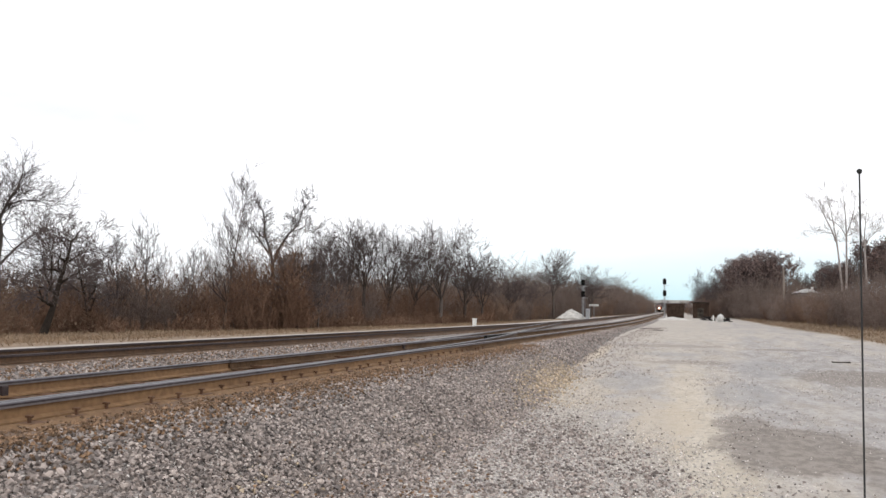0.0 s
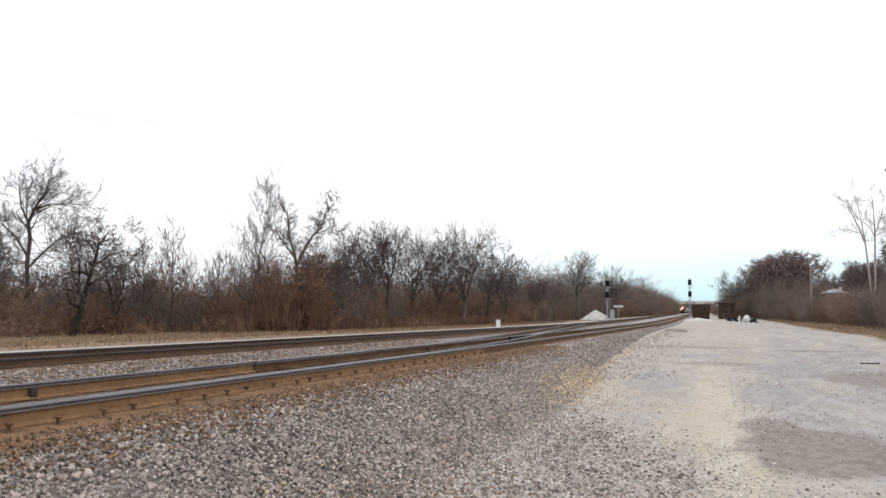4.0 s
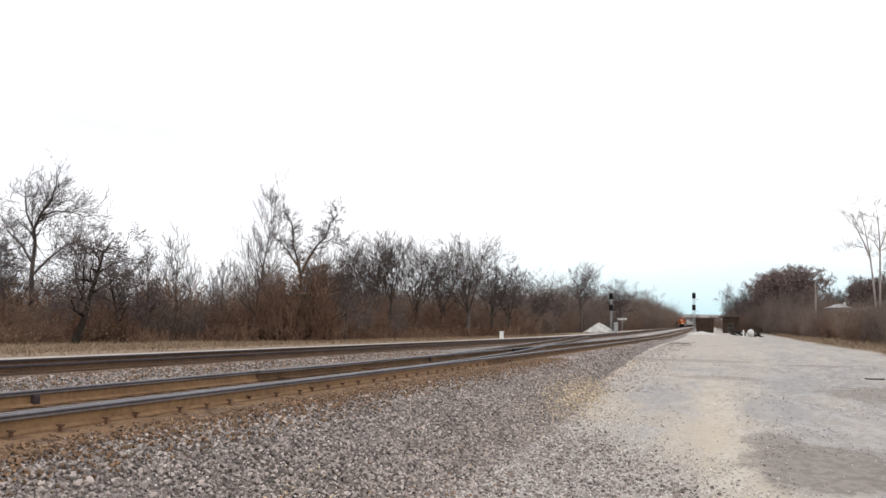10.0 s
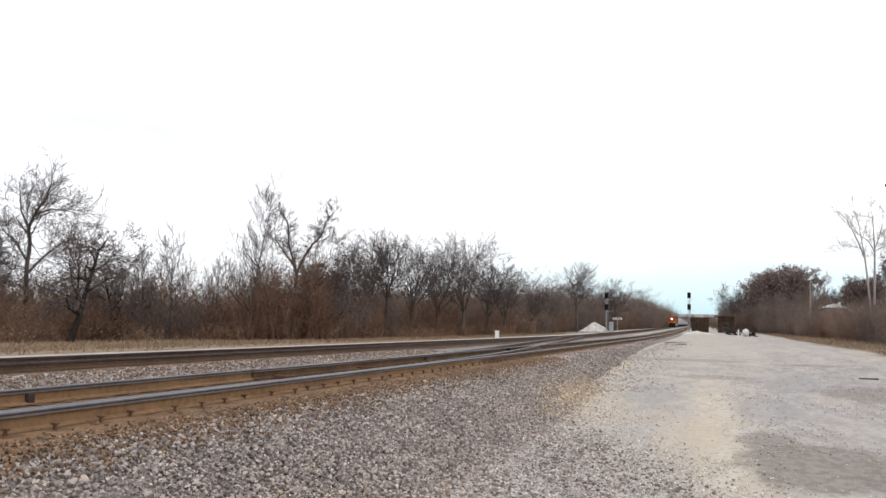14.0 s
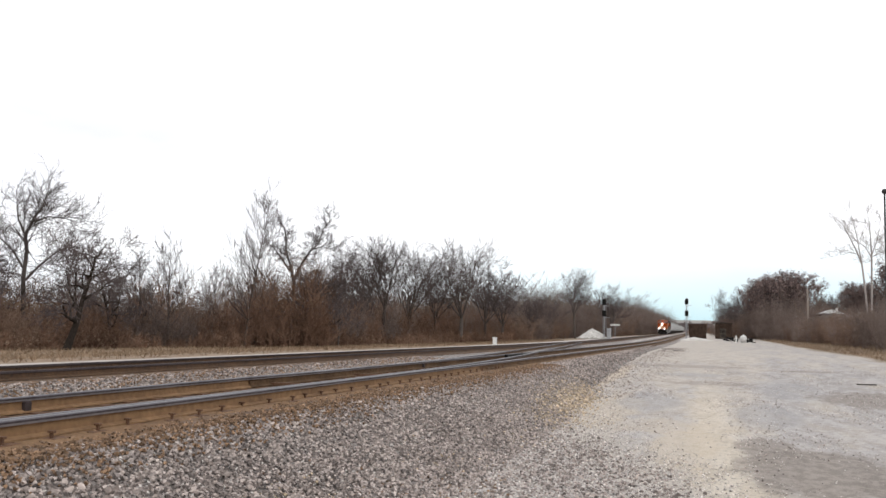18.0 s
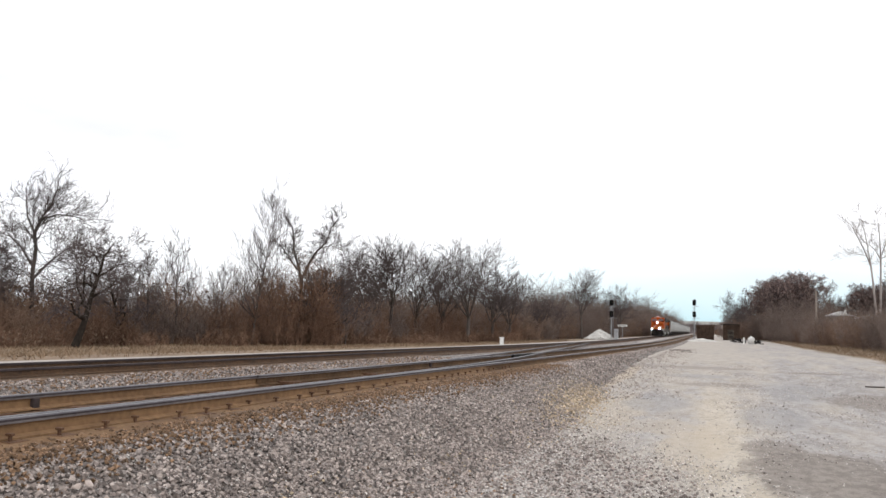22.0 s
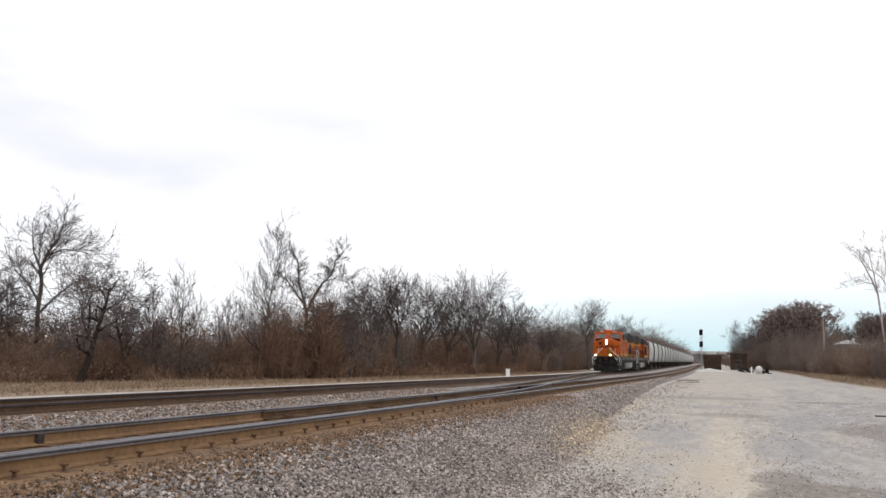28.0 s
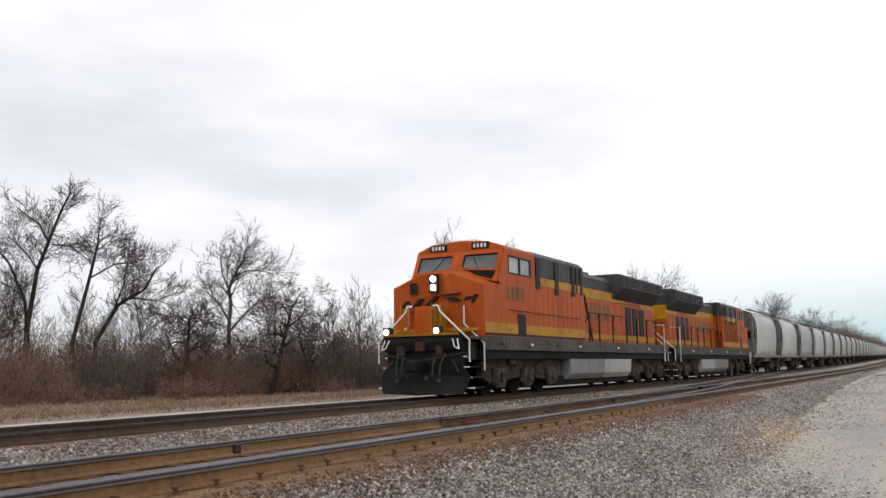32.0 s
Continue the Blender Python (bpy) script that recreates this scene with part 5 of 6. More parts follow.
        for p, q in zip(hole, hole[1:] + hole[:1]):
            cyl_bm(p, q, 0.022, sides=6, bm=gm)
        part("gasket", gm, BLACK, L)
        wp = pipe_bm([raked(sx * 0.5, 4.16) , Vector(raked(sx * 0.78, 3.74)) - Vector((0, 0.03, 0))], 0.012, 6)
        part("wiper", wp, BLACK, L)
    quad([raked(-0.10, 4.42), raked(0.10, 4.42), raked(0.10, 3.66), raked(-0.10, 3.66)], bm)
    bmesh.ops.remove_doubles(bm, verts=list(bm.verts), dist=0.002)
    bmesh.ops.recalc_face_normals(bm, faces=list(bm.faces))
    bmesh.ops.solidify(bm, geom=list(bm.faces), thickness=0.03)
    part("cab_front", bm, ORANGE, L)
    roof = [(-1.50, 4.34), (-1.44, 4.44), (-0.95, 4.62), (0.0, 4.69), (0.95, 4.62), (1.44, 4.44), (1.50, 4.34)]
    bm = prism_bm(roof, 3.02, 5.36, "y", 0.02)
    part("cab_roof", bm, ORANGE, L)
    for sx in (1, -1):
        nb = part("number_board", box_bm((sx * 0.72 - 0.30, 2.99, 4.40), (sx * 0.72 + 0.30, 3.12, 4.60), 0.015), BLACK, L, "black number board")
        bars(nb, 4, 2.984, sx * 0.72 - 0.22, 4.44, 0.12, 0.12, 0.07, WHITE, "numeral_bar", "x")
    part("horn", cyl_bm((-0.3, 4.2, 4.72), (-0.3, 4.75, 4.76), 0.05, 0.09), GREY_DARK, L)
    part("antenna_dome", box_bm((-0.35, 3.5, 4.68), (0.35, 3.95, 4.80), 0.05), WHITE, L)
    # nose details
    hl = part("headlight_housing", box_bm((-0.15, 1.34, 2.98), (0.15, 1.45, 3.52), 0.03), BLACK, L)
    for z in (3.13, 3.38):
        part("headlight", cyl_bm((0, 1.305, z), (0, 1.35, z), 0.078, sides=18), LAMP, hl, "lit headlight")
    part("door_window", box_bm((-0.82, 1.405, 2.98), (-0.58, 1.44, 3.30), 0.01), BLACK, L)
    for poly in (((-1.22, 2.60), (-1.05, 2.60), (-0.86, 2.78), (-1.00, 2.80)), ((-0.80, 2.56), (-0.62, 2.56), (-0.38, 2.84), (-0.52, 2.84)), ((-0.34, 2.62), (-0.20, 2.62), (0.12, 2.88), (-0.02, 2.88)),
                 ((0.34, 2.82), (0.56, 2.71), (0.82, 2.74), (0.66, 2.84)), ((0.20, 2.885), (0.84, 2.92), (0.84, 2.95), (0.20, 2.915)), ((0.88, 2.72), (1.10, 2.74), (1.20, 2.83), (0.98, 2.83)), ((1.14, 2.66), (1.22, 2.66), (1.36, 2.88), (1.26, 2.90)),
                 ((-0.82, 2.42), (-0.20, 2.48), (-0.20, 2.505), (-0.82, 2.445))):
        deep = 0.0 if max(abs(x) for x, z in poly) < 0.87 else 0.07
        part("emblem_stroke", prism_bm(list(poly), 1.404 + deep, 1.50 + deep, "y"), BLACK, L)
    for x0, x1 in ((-1.42, -0.62), (-0.28, 1.38)):
        part("stripe", box_bm((x0, 1.402, 1.86), (x1, 1.44, 1.95)), YELLOW, L)
    for sx in (1, -1):
        side_panel("stripe", [(1.62, 1.81), (9.95, 1.81), (9.95, 2.10), (1.62, 2.10)], sx * 1.495, sx * 0.012, YELLOW, L, "yellow stripe along the body")
        side_panel("stripe", [(1.62, 1.745), (9.95, 1.745), (9.95, 1.80), (1.62, 1.80)], sx * 1.495, sx * 0.012, BLACK, L)
        side_panel("step_well", [(3.92, 1.78), (4.52, 1.78), (4.52, 2.42), (3.92, 2.42)], sx * 1.50, sx * 0.014, BLACK, L)
        bars(L, 4, sx * 1.505 - (0.0 if sx > 0 else 0.006), 3.15, 2.82, 0.36, 0.42, 0.20, LETTER, "numeral_bar")
        part("grab_iron", pipe_bm([(sx * 1.56, 3.2, 2.52), (sx * 1.56, 9.2, 2.48)], 0.014, 6), GREY_DARK, L)
    # platform, anticlimber, plow
    part("anticlimber", prism_bm([(0.62, 1.30), (0.55, 1.55), (0.62, 1.78), (1.0, 1.78), (1.0, 1.30)], -1.25, 1.25, "x", 0.03), DARK_IRON, L)
    for x in (-0.95, -0.72, 0.08, 0.20, 0.36):
        part("door_post", box_bm((x - 0.02, 1.06, 1.68), (x + 0.02, 1.12, 2.66), 0.008), GOLD, L, "dark gold grab post")
    part("platform_edge", box_bm((-1.2, 0.53, 1.72), (1.2, 0.60, 1.79), 0.01), GOLD, L)
    part("front_door", box_bm((-0.66, 1.375, 1.72), (0.02, 1.43, 2.60), 0.015), ORANGE, L)
    part("front_box", box_bm((0.06, 1.18, 1.68), (0.40, 1.40, 2.50), 0.02), GOLD, L)
    bm = bmesh.new()
    f0 = [bm.verts.new((x, 0.78 - 0.34 * (1 - abs(x) / 1.5) - (0.12 if z < 0.5 else 0), z)) for x, z in ((-1.28, 0.12), (0, 0.09), (1.28, 0.12), (1.44, 0.55), (1.2, 0.90), (-1.2, 0.90), (-1.44, 0.55))]
    f1 = [bm.verts.new((v.co.x, v.co.y + 0.06, v.co.z)) for v in f0]
    bm.faces.new(f0), bm.faces.new(f1[::-1])
    for i in range(7):
        bm.faces.new((f0[(i + 1) % 7], f0[i], f1[i], f1[(i + 1) % 7]))
    bmesh.ops.recalc_face_normals(bm, faces=bm.faces)
    part("plow", bm, DARK_IRON, L, "black steel snow plow")
    part("coupler", box_bm((-0.14, 0.0, 0.74), (0.14, 0.75, 1.02), 0.05), DARK_IRON, L)
    part("knuckle", box_bm((-0.2, -0.02, 0.72), (0.2, 0.22, 1.04), 0.07), DARK_IRON, L)
    for x in (-0.75, -0.55, 0.5, 0.75):
        part("air_hose", pipe_bm([(x, 0.62, 1.22), (x * 0.95, 0.42, 0.95), (x * 0.9, 0.40, 0.62), (x * 0.85, 0.5, 0.52)], 0.028, 7), GREY_DARK, L)
    for sx in (1, -1):
        part("grab_loop", pipe_bm([(sx * 1.02, 0.56, 1.62), (sx * 1.10, 0.50, 1.40), (sx * 1.24, 0.50, 1.34), (sx * 1.16, 0.56, 1.62)], 0.018, 7), WHITE, L, "white grab loop")
        part("cable_receptacle", box_bm((sx * 0.62 - 0.10, 0.46, 1.16), (sx * 0.62 + 0.10, 0.64, 1.44), 0.03), TRUCK, L)
        part("plow_brace", pipe_bm([(sx * 0.95, 0.66, 1.05), (sx * 1.22, 0.50, 0.70)], 0.03, 7), TRUCK, L)
        part("glad_hand", box_bm((sx * 0.66 - 0.05, 0.36, 0.44), (sx * 0.66 + 0.05, 0.48, 0.54), 0.02), TRUCK, L, "dusty hose coupling")
        part("glad_hand", box_bm((sx * 0.30 - 0.04, 0.30, 0.50), (sx * 0.30 + 0.04, 0.40, 0.62), 0.02), TRUCK, L, "dusty hose coupling")
    part("drawbar_cover", box_bm((-0.14, 0.47, 1.28), (0.14, 0.62, 1.56), 0.04), RED_IRON, L, "dull red cover over the drawbar")
    part("uncoupling_lever", pipe_bm([(-1.4, 0.6, 1.25), (-0.2, 0.45, 1.05), (0.2, 0.45, 1.05), (1.4, 0.6, 1.25)], 0.016, 6), GREY_DARK, L)
    for x in (-1.14, 0.49):
        dl = part("ditch_light_housing", box_bm((x - 0.13, 0.60, 1.72), (x + 0.13, 0.80, 1.99), 0.03), BLACK, L)
        part("ditch_light", cyl_bm((x, 0.565, 1.855), (x, 0.61, 1.855), 0.072, sides=18), LAMP, dl, "lit ditch light")
    # corner steps and white handrails, both ends
    for end in (0, 1):
        def e(p):
            return p if not end else [(x, 22.3 - y, z) for x, y, z in p]
        for sx in (1, -1):
            pan = box_bm(*lohi(e([(sx * 0.95, 0.86, 0.30), (sx * 1.0, 1.40, 1.60)])), 0.01)
            st = part("step_well", pan, DARK_IRON, L)
            for k in range(5):
                z, out = 0.26 + 0.285 * k, 1.54 - 0.075 * k
                part("step", box_bm(*lohi(e([(sx * 0.98, 0.84, z), (sx * out, 1.42, z + 0.03)])), 0.006), GREY_DARK, st)
                part("step_edge", box_bm(*lohi(e([(sx * (out - 0.32), 0.812, z + 0.0), (sx * out, 0.838, z + 0.034)]))), WHITE, st, "white step edge")
            part("handrail", pipe_bm(e(mirrored([(0.34, 0.70, 2.56), (0.50, 0.70, 2.56), (0.56, 0.70, 2.40), (1.46, 0.70, 1.58), (1.46, 0.70, 0.98)], sx)), 0.024, 8), WHITE, L, "white handrail")
            part("handrail", pipe_bm(e(mirrored([(0.92, 1.46, 2.58), (0.92, 1.46, 2.06), (1.54, 1.46, 1.50), (1.54, 1.46, 0.75)] if not end else [(1.05, 1.5, 2.66), (1.53, 1.5, 2.66), (1.53, 1.5, 0.95)], sx)), 0.024, 8), WHITE, L, "white handrail")
    # equipment cabinet behind the cab, full width, dark above
    part("equipment_cabinet", box_bm((-1.495, 5.352, 1.69), (1.495, 9.95, 3.70), 0.02), ORANGE, L)
    part("upper_cabinet", prism_bm([(-1.49, 3.702), (1.49, 3.702), (1.49, 4.36), (1.30, 4.52), (-1.30, 4.52), (-1.49, 4.36)], 5.362, 9.95, "y", 0.02), CHARCOAL, L, "charcoal upper cabinet with grilles")
    for sx in (1, -1):
        side_panel("stripe", [(5.9, 3.42), (9.95, 3.42), (9.95, 3.68), (5.7, 3.68)], sx * 1.497, sx * 0.012, YELLOW, L)
        for y0, y1, z0 in ((5.40, 5.75, 3.30), (7.05, 7.40, 3.20), (8.65, 8.95, 3.25), (9.10, 9.22, 3.4), (9.55, 9.75, 3.35)):
            g = part("louvre", box_bm(sorted_lo(sx * 1.492, y0, z0), sorted_hi(sx * 1.525, y1, 4.30, sx * 1.492), 0.008), BLACK, L, "black vertical louvre")
        for i in range(10):
            y0 = 5.55 + i * 0.44
            part("door_seam", box_bm(sorted_lo(sx * 1.494, y0, 2.12), sorted_hi(sx * 1.499, y0 + 0.012, 3.4, sx * 1.494)), GREY_DARK, L)
    # long hood, narrower, with radiator wings over it
    part("long_hood", prism_bm([(-0.98, 1.69), (0.98, 1.69), (0.98, 3.42), (-0.98, 3.42)], 9.952, 21.2, "y", 0.03), ORANGE, L)
    part("hood_band", prism_bm([(-0.985, 3.422), (0.985, 3.422), (0.985, 3.80), (-0.985, 3.80)], 9.952, 16.6, "y", 0.01), YELLOW, L, "yellow band along the hood")
    part("hood_band", prism_bm([(-0.985, 3.422), (0.985, 3.422), (0.985, 3.80), (-0.985, 3.80)], 16.602, 19.0, "y", 0.01), ORANGE, L)
    part("hood_band", prism_bm([(-0.985, 3.1), (0.985, 3.1), (0.985, 3.80), (-0.985, 3.80)], 19.002, 21.22, "y", 0.01), YELLOW, L)
    part("hood_top", prism_bm([(-0.98, 3.802), (0.98, 3.802), (0.98, 4.22), (0.80, 4.40), (-0.80, 4.40), (-0.98, 4.22)], 9.952, 21.2, "y", 0.02), CHARCOAL, L)
    part("exhaust_stack", box_bm((-0.45, 12.4, 4.40), (0.45, 13.6, 4.58), 0.04), BLACK, L)
    wing = [(0.99, 3.55), (1.50, 4.02), (1.50, 4.52), (1.30, 4.60), (-1.30, 4.60), (-1.50, 4.52), (-1.50, 4.02), (-0.99, 3.55)]
    part("radiator_wing", prism_bm(wing, 14.9, 21.0, "y", 0.02), CHARCOAL, L, "charcoal overhanging radiator housing")
    for sx in (1, -1):
        for i in range(6):
            part("radiator_grille", box_bm(sorted_lo(sx * 1.49, 15.05 + i * 0.98, 4.08), sorted_hi(sx * 1.512, 15.95 + i * 0.98, 4.46, sx * 1.49), 0.006), GREY_DARK, L)
        side_panel("stripe", [(9.96, 1.86), (21.15, 1.86), (21.15, 2.06), (9.96, 2.06)], sx * 0.985, sx * 0.01, YELLOW, L)
        # big lettering as plain bars
        for k in range(7):
            part("emblem_bar", box_bm(sorted_lo(sx * 0.985, 11.0 + k * 0.52, 2.55), sorted_hi(sx * 0.996, 11.28 + k * 0.52, 3.25, sx * 0.985)), LETTER, L)
        for i in range(11):
            y0 = 10.1 + i * 1.0
            d = part("hood_door", box_bm(sorted_lo(sx * 0.978, y0, 2.12), sorted_hi(sx * 0.990, y0 + 0.94, 3.36, sx * 0.978), 0.006), ORANGE, L)
            part("door_latch", box_bm(sorted_lo(sx * 0.988, y0 + 0.80, 2.65), sorted_hi(sx * 1.004, y0 + 0.86, 2.85, sx * 0.988), 0.004), GREY_DARK, d)
        for y0 in (16.6, 17.6, 18.6):
            part("radiator_intake", box_bm(sorted_lo(sx * 0.985, y0, 2.1), sorted_hi(sx * 1.02, y0 + 0.75, 3.3, sx * 0.985), 0.01), BLACK, L, "black intake screen")
        # walkway handrail
        ys = [10.5, 11.65, 13.3, 15.1, 16.6, 18.1, 19.6, 21.0]
        for y0 in ys:
            part("stanchion", cyl_bm((sx * 1.47, y0, 1.68), (sx * 1.47, y0, 2.78), 0.030, sides=8), BLACK, L)
        part("walkway_rail", pipe_bm([(sx * 1.47, 10.1, 2.4), (sx * 1.47, 10.5, 2.78), (sx * 1.47, 21.0, 2.78)], 0.022, 8), BLACK, L)
        part("exhaust_pipe", pipe_bm([(sx * 1.2, 9.97, 4.40), (sx * 1.3, 10.6, 3.3), (sx * 1.45, 10.9, 1.7)], 0.04, 8), BLACK, L)
        # fuel tank side
        part("air_reservoir", cyl_bm((sx * 1.15, 8.02, 1.18), (sx * 1.15, 8.48, 1.18), 0.16), GREY_DARK, L)
    tank = [(-1.42, 0.55), (-1.25, 0.36), (1.25, 0.36), (1.42, 0.55), (1.46, 1.28), (-1.46, 1.28)]
    part("fuel_tank", prism_bm(tank, 8.5, 12.3, "y", 0.03), TANK, L, "silver-grey fuel tank")
    # dark block added in place of the shade below the tank
    part("tank_skid", box_bm((-1.15, 7.6, 0.17), (1.15, 15.9, 0.5), 0.05), DARK_IRON, L, "added dark block standing in for the shade under the tank")
    part("fuel_tank", prism_bm(tank, 12.32, 15.7, "y", 0.03), TANK_PALE, L, "silver-grey fuel tank")
    # dark boxes and a thin panel added to close see-through gaps underneath
    part("underframe_gear", box_bm((-1.1, 15.72, 0.6), (1.1, 16.1, 1.3), 0.05), TRUCK, L)
    part("traction_gear", box_bm((-0.62, 1.9, 0.32), (0.62, 7.95, 1.04), 0.05), DARK_IRON, L)
    part("traction_gear", box_bm((-0.62, 15.65, 0.32), (0.62, 21.3, 1.04), 0.05), DARK_IRON, L)
    part("brake_rigging", box_bm((-0.05, 1.4, 0.16), (0.05, 21.3, 1.06), 0.01), DARK_IRON, L)
    part("pilot", box_bm((-1.2, 0.72, 0.85), (1.2, 0.95, 1.62), 0.04), DARK_IRON, L)
    # dark slab added for the black shade below the side sills
    part("underframe", box_bm((-1.46, 1.5, 1.06), (1.46, 21.3, 1.315), 0.02), DARK_IRON, L)
    part("rear_plow", box_bm((-1.3, 21.35, 0.25), (1.3, 21.5, 1.3), 0.04), DARK_IRON, L)
    part("rear_coupler", box_bm((-0.14, 21.4, 0.74), (0.14, 22.3, 1.02), 0.05), TRUCK, L)
    make_truck(L, (2.95, 5.0, 7.05))
    make_truck(L, (16.75, 18.75, 20.6))
    return L


def sorted_lo(x, y, z):
    return (x - 0.0, y, z) if x >= 0 else (x - 0.033, y, z)


def sorted_hi(x, y, z, x0):
    return (x, y, z) if x0 >= 0 else (x0, y, z)


def lohi(p):
    a, b = p
    return tuple(min(u, v) for u, v in zip(a, b)), tuple(max(u, v) for u, v in zip(a, b))


HOPPER_LEN = 12.8


def make_hopper():
    H = thing("hopper_car", "light grey two-bay covered hopper car with dark end cages", "hopper car", "train of covered hoppers")
    part("centre_sill", box_bm((-0.35, 0.4, 0.85), (0.35, 12.4, 1.2), 0.02), HOPPER_DARK_GREY, H)
    # rounded body with sloping ends
    half = [(1.42, 1.28), (1.48, 1.85), (1.545, 2.55), (1.57, 3.15), (1.53, 3.65), (1.42, 4.06), (1.20, 4.36), (0.86, 4.55), (0.42, 4.63)]
    sec = [(-x, z) for x, z in half] + [(x, z) for x, z in reversed(half)]
    bm = prism_bm(sec, 1.85, 10.95, "y")
    for f in bm.faces:
        f.smooth = abs(f.normal.y) < 0.5
    body = part("body", bm, HOPPER, H)
    # end caps, slope sheets, end posts and bays carry painted shade
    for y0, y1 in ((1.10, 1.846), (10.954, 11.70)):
        part("end_cap", prism_bm([(x * 0.93, z * 0.98) for x, z in sec if z > 3.0], y0, y1, "y"), HOPPER_END, H, "sloped end under the roof with its shade put into the colour")
    for y0 in (1.85, 10.89):
        part("end_flange", prism_bm([(x * 1.012, 3.1 + (z - 3.1) * 1.012) for x, z in sec], y0, y0 + 0.06, "y"), HOPPER, body)
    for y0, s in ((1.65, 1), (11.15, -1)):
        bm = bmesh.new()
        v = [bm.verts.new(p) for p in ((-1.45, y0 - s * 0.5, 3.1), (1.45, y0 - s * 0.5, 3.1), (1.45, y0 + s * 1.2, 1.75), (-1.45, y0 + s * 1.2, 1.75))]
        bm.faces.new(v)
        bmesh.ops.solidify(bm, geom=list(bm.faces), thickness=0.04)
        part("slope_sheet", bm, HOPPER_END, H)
    for sx in (1, -1):
        # the side sill is toned darker for the shade low on the car
        part("side_sill", box_bm((min(sx * 1.42, sx * 1.54), 0.5, 1.18), (max(sx * 1.42, sx * 1.54), 12.3, 1.36), 0.02), HOPPER_DARK_GREY, H)
        part("side_seam", box_bm((min(sx * 1.53, sx * 1.575), 6.36, 2.5), (max(sx * 1.53, sx * 1.575), 6.42, 3.7), 0.006), HOPPER, body)
        for y0, d in ((0.5, 0.9), (12.24, -0.9)):
            part("end_post", box_bm((min(sx * 1.36, sx * 1.48), y0, 1.2), (max(sx * 1.36, sx * 1.48), y0 + 0.08, 4.3), 0.01), HOPPER_END, H)
            part("end_brace", pipe_bm([(sx * 1.42, y0, 1.8), (sx * 1.42, y0 + d, 3.3)], 0.035, 6), HOPPER_DARK_GREY, H)
            part("ladder", pipe_bm([(sx * 1.5, y0 + 0.04, 1.3), (sx * 1.5, y0 + 0.04, 4.3)], 0.02, 6), HOPPER_DARK_GREY, H)
        part("roof_walk", box_bm((min(sx * 0.95, sx * 1.25), 1.2, 4.62), (max(sx * 0.95, sx * 1.25), 11.6, 4.66), 0.005), HOPPER_DARK_GREY, H)
    for i in range(4):
        part("roof_hatch", cyl_bm((0, 2.6 + i * 2.5, 4.58), (0, 2.6 + i * 2.5, 4.70), 0.38, 0.33, 14), HOPPER, H)
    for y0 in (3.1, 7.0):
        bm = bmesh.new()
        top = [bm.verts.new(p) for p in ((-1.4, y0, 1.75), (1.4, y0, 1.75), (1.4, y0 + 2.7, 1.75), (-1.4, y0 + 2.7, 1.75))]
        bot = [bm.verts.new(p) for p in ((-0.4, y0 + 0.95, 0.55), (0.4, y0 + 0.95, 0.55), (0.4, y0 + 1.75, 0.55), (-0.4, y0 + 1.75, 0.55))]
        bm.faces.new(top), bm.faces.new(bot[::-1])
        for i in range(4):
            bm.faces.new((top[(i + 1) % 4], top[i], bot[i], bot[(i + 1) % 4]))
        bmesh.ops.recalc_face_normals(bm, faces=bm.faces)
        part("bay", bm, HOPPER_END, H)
    for c in (1.75, 11.05):
        t = part("bolster", box_bm((-1.1, c - 0.25, 0.6), (1.1, c + 0.25, 0.9), 0.03), DARK_IRON, H)
        for sx in (1, -1):
            part("side_frame", prism_bm([(c - 1.05, 0.38), (c - 1.05, 0.62), (c - 0.35, 0.86), (c + 0.35, 0.86), (c + 1.05, 0.62), (c + 1.05, 0.38), (c + 0.6, 0.42), (c + 0.3, 0.30), (c - 0.3, 0.30), (c - 0.6, 0.42)], min(sx * 0.92, sx * 1.08), max(sx * 0.92, sx * 1.08), "x", 0.015), TRUCK, t)
            for a in (c - 0.89, c + 0.89):
                bm = cyl_bm((sx * 0.70, a, 0.457), (sx * 0.83, a, 0.457), 0.457, sides=22)
                cyl_bm((-0.0, a, 0.457), (sx * 0.72, a, 0.457), 0.08, sides=8, bm=bm)
                part("wheel", bm, DARK_IRON, t)
    part("coupler", box_bm((-0.13, 0.0, 0.74), (0.13, 0.6, 1.0), 0.04), DARK_IRON, H)
    part("coupler", box_bm((-0.13, 12.2, 0.74), (0.13, 12.8, 1.0), 0.04), DARK_IRON, H)
    part("brake_wheel", cyl_bm((0.6, 0.42, 3.2), (0.6, 0.46, 3.2), 0.28, sides=16), HOPPER_DARK_GREY, H)
    return H


LEAD = make_locomotive()
TRAIL = copy_thing(LEAD, pose(0, 0, 0))
HOPPERS = [make_hopper()]
for _ in range(27):
    HOPPERS.append(copy_thing(HOPPERS[0], pose(0, 0, 0)))
TRAIL["label"] = "orange diesel freight locomotive running long hood first behind the leader"
TRAIL_LAMP_OFF = mat("unlit_lens", (0.25, 0.25, 0.24), (0.4, 0.4, 0.38), 0.2, bump=0)
for o in TRAIL.children_recursive:
    if o.name.split(".")[0] in ("headlight", "ditch_light"):
        o.data = o.data.copy()
        o.data.materials[0] = TRAIL_LAMP_OFF
        o["label"] = "unlit lamp"


# ---- signals, cabinets and small things along the line ----
def on_ground(x, y):
    return ground_z(x, y)


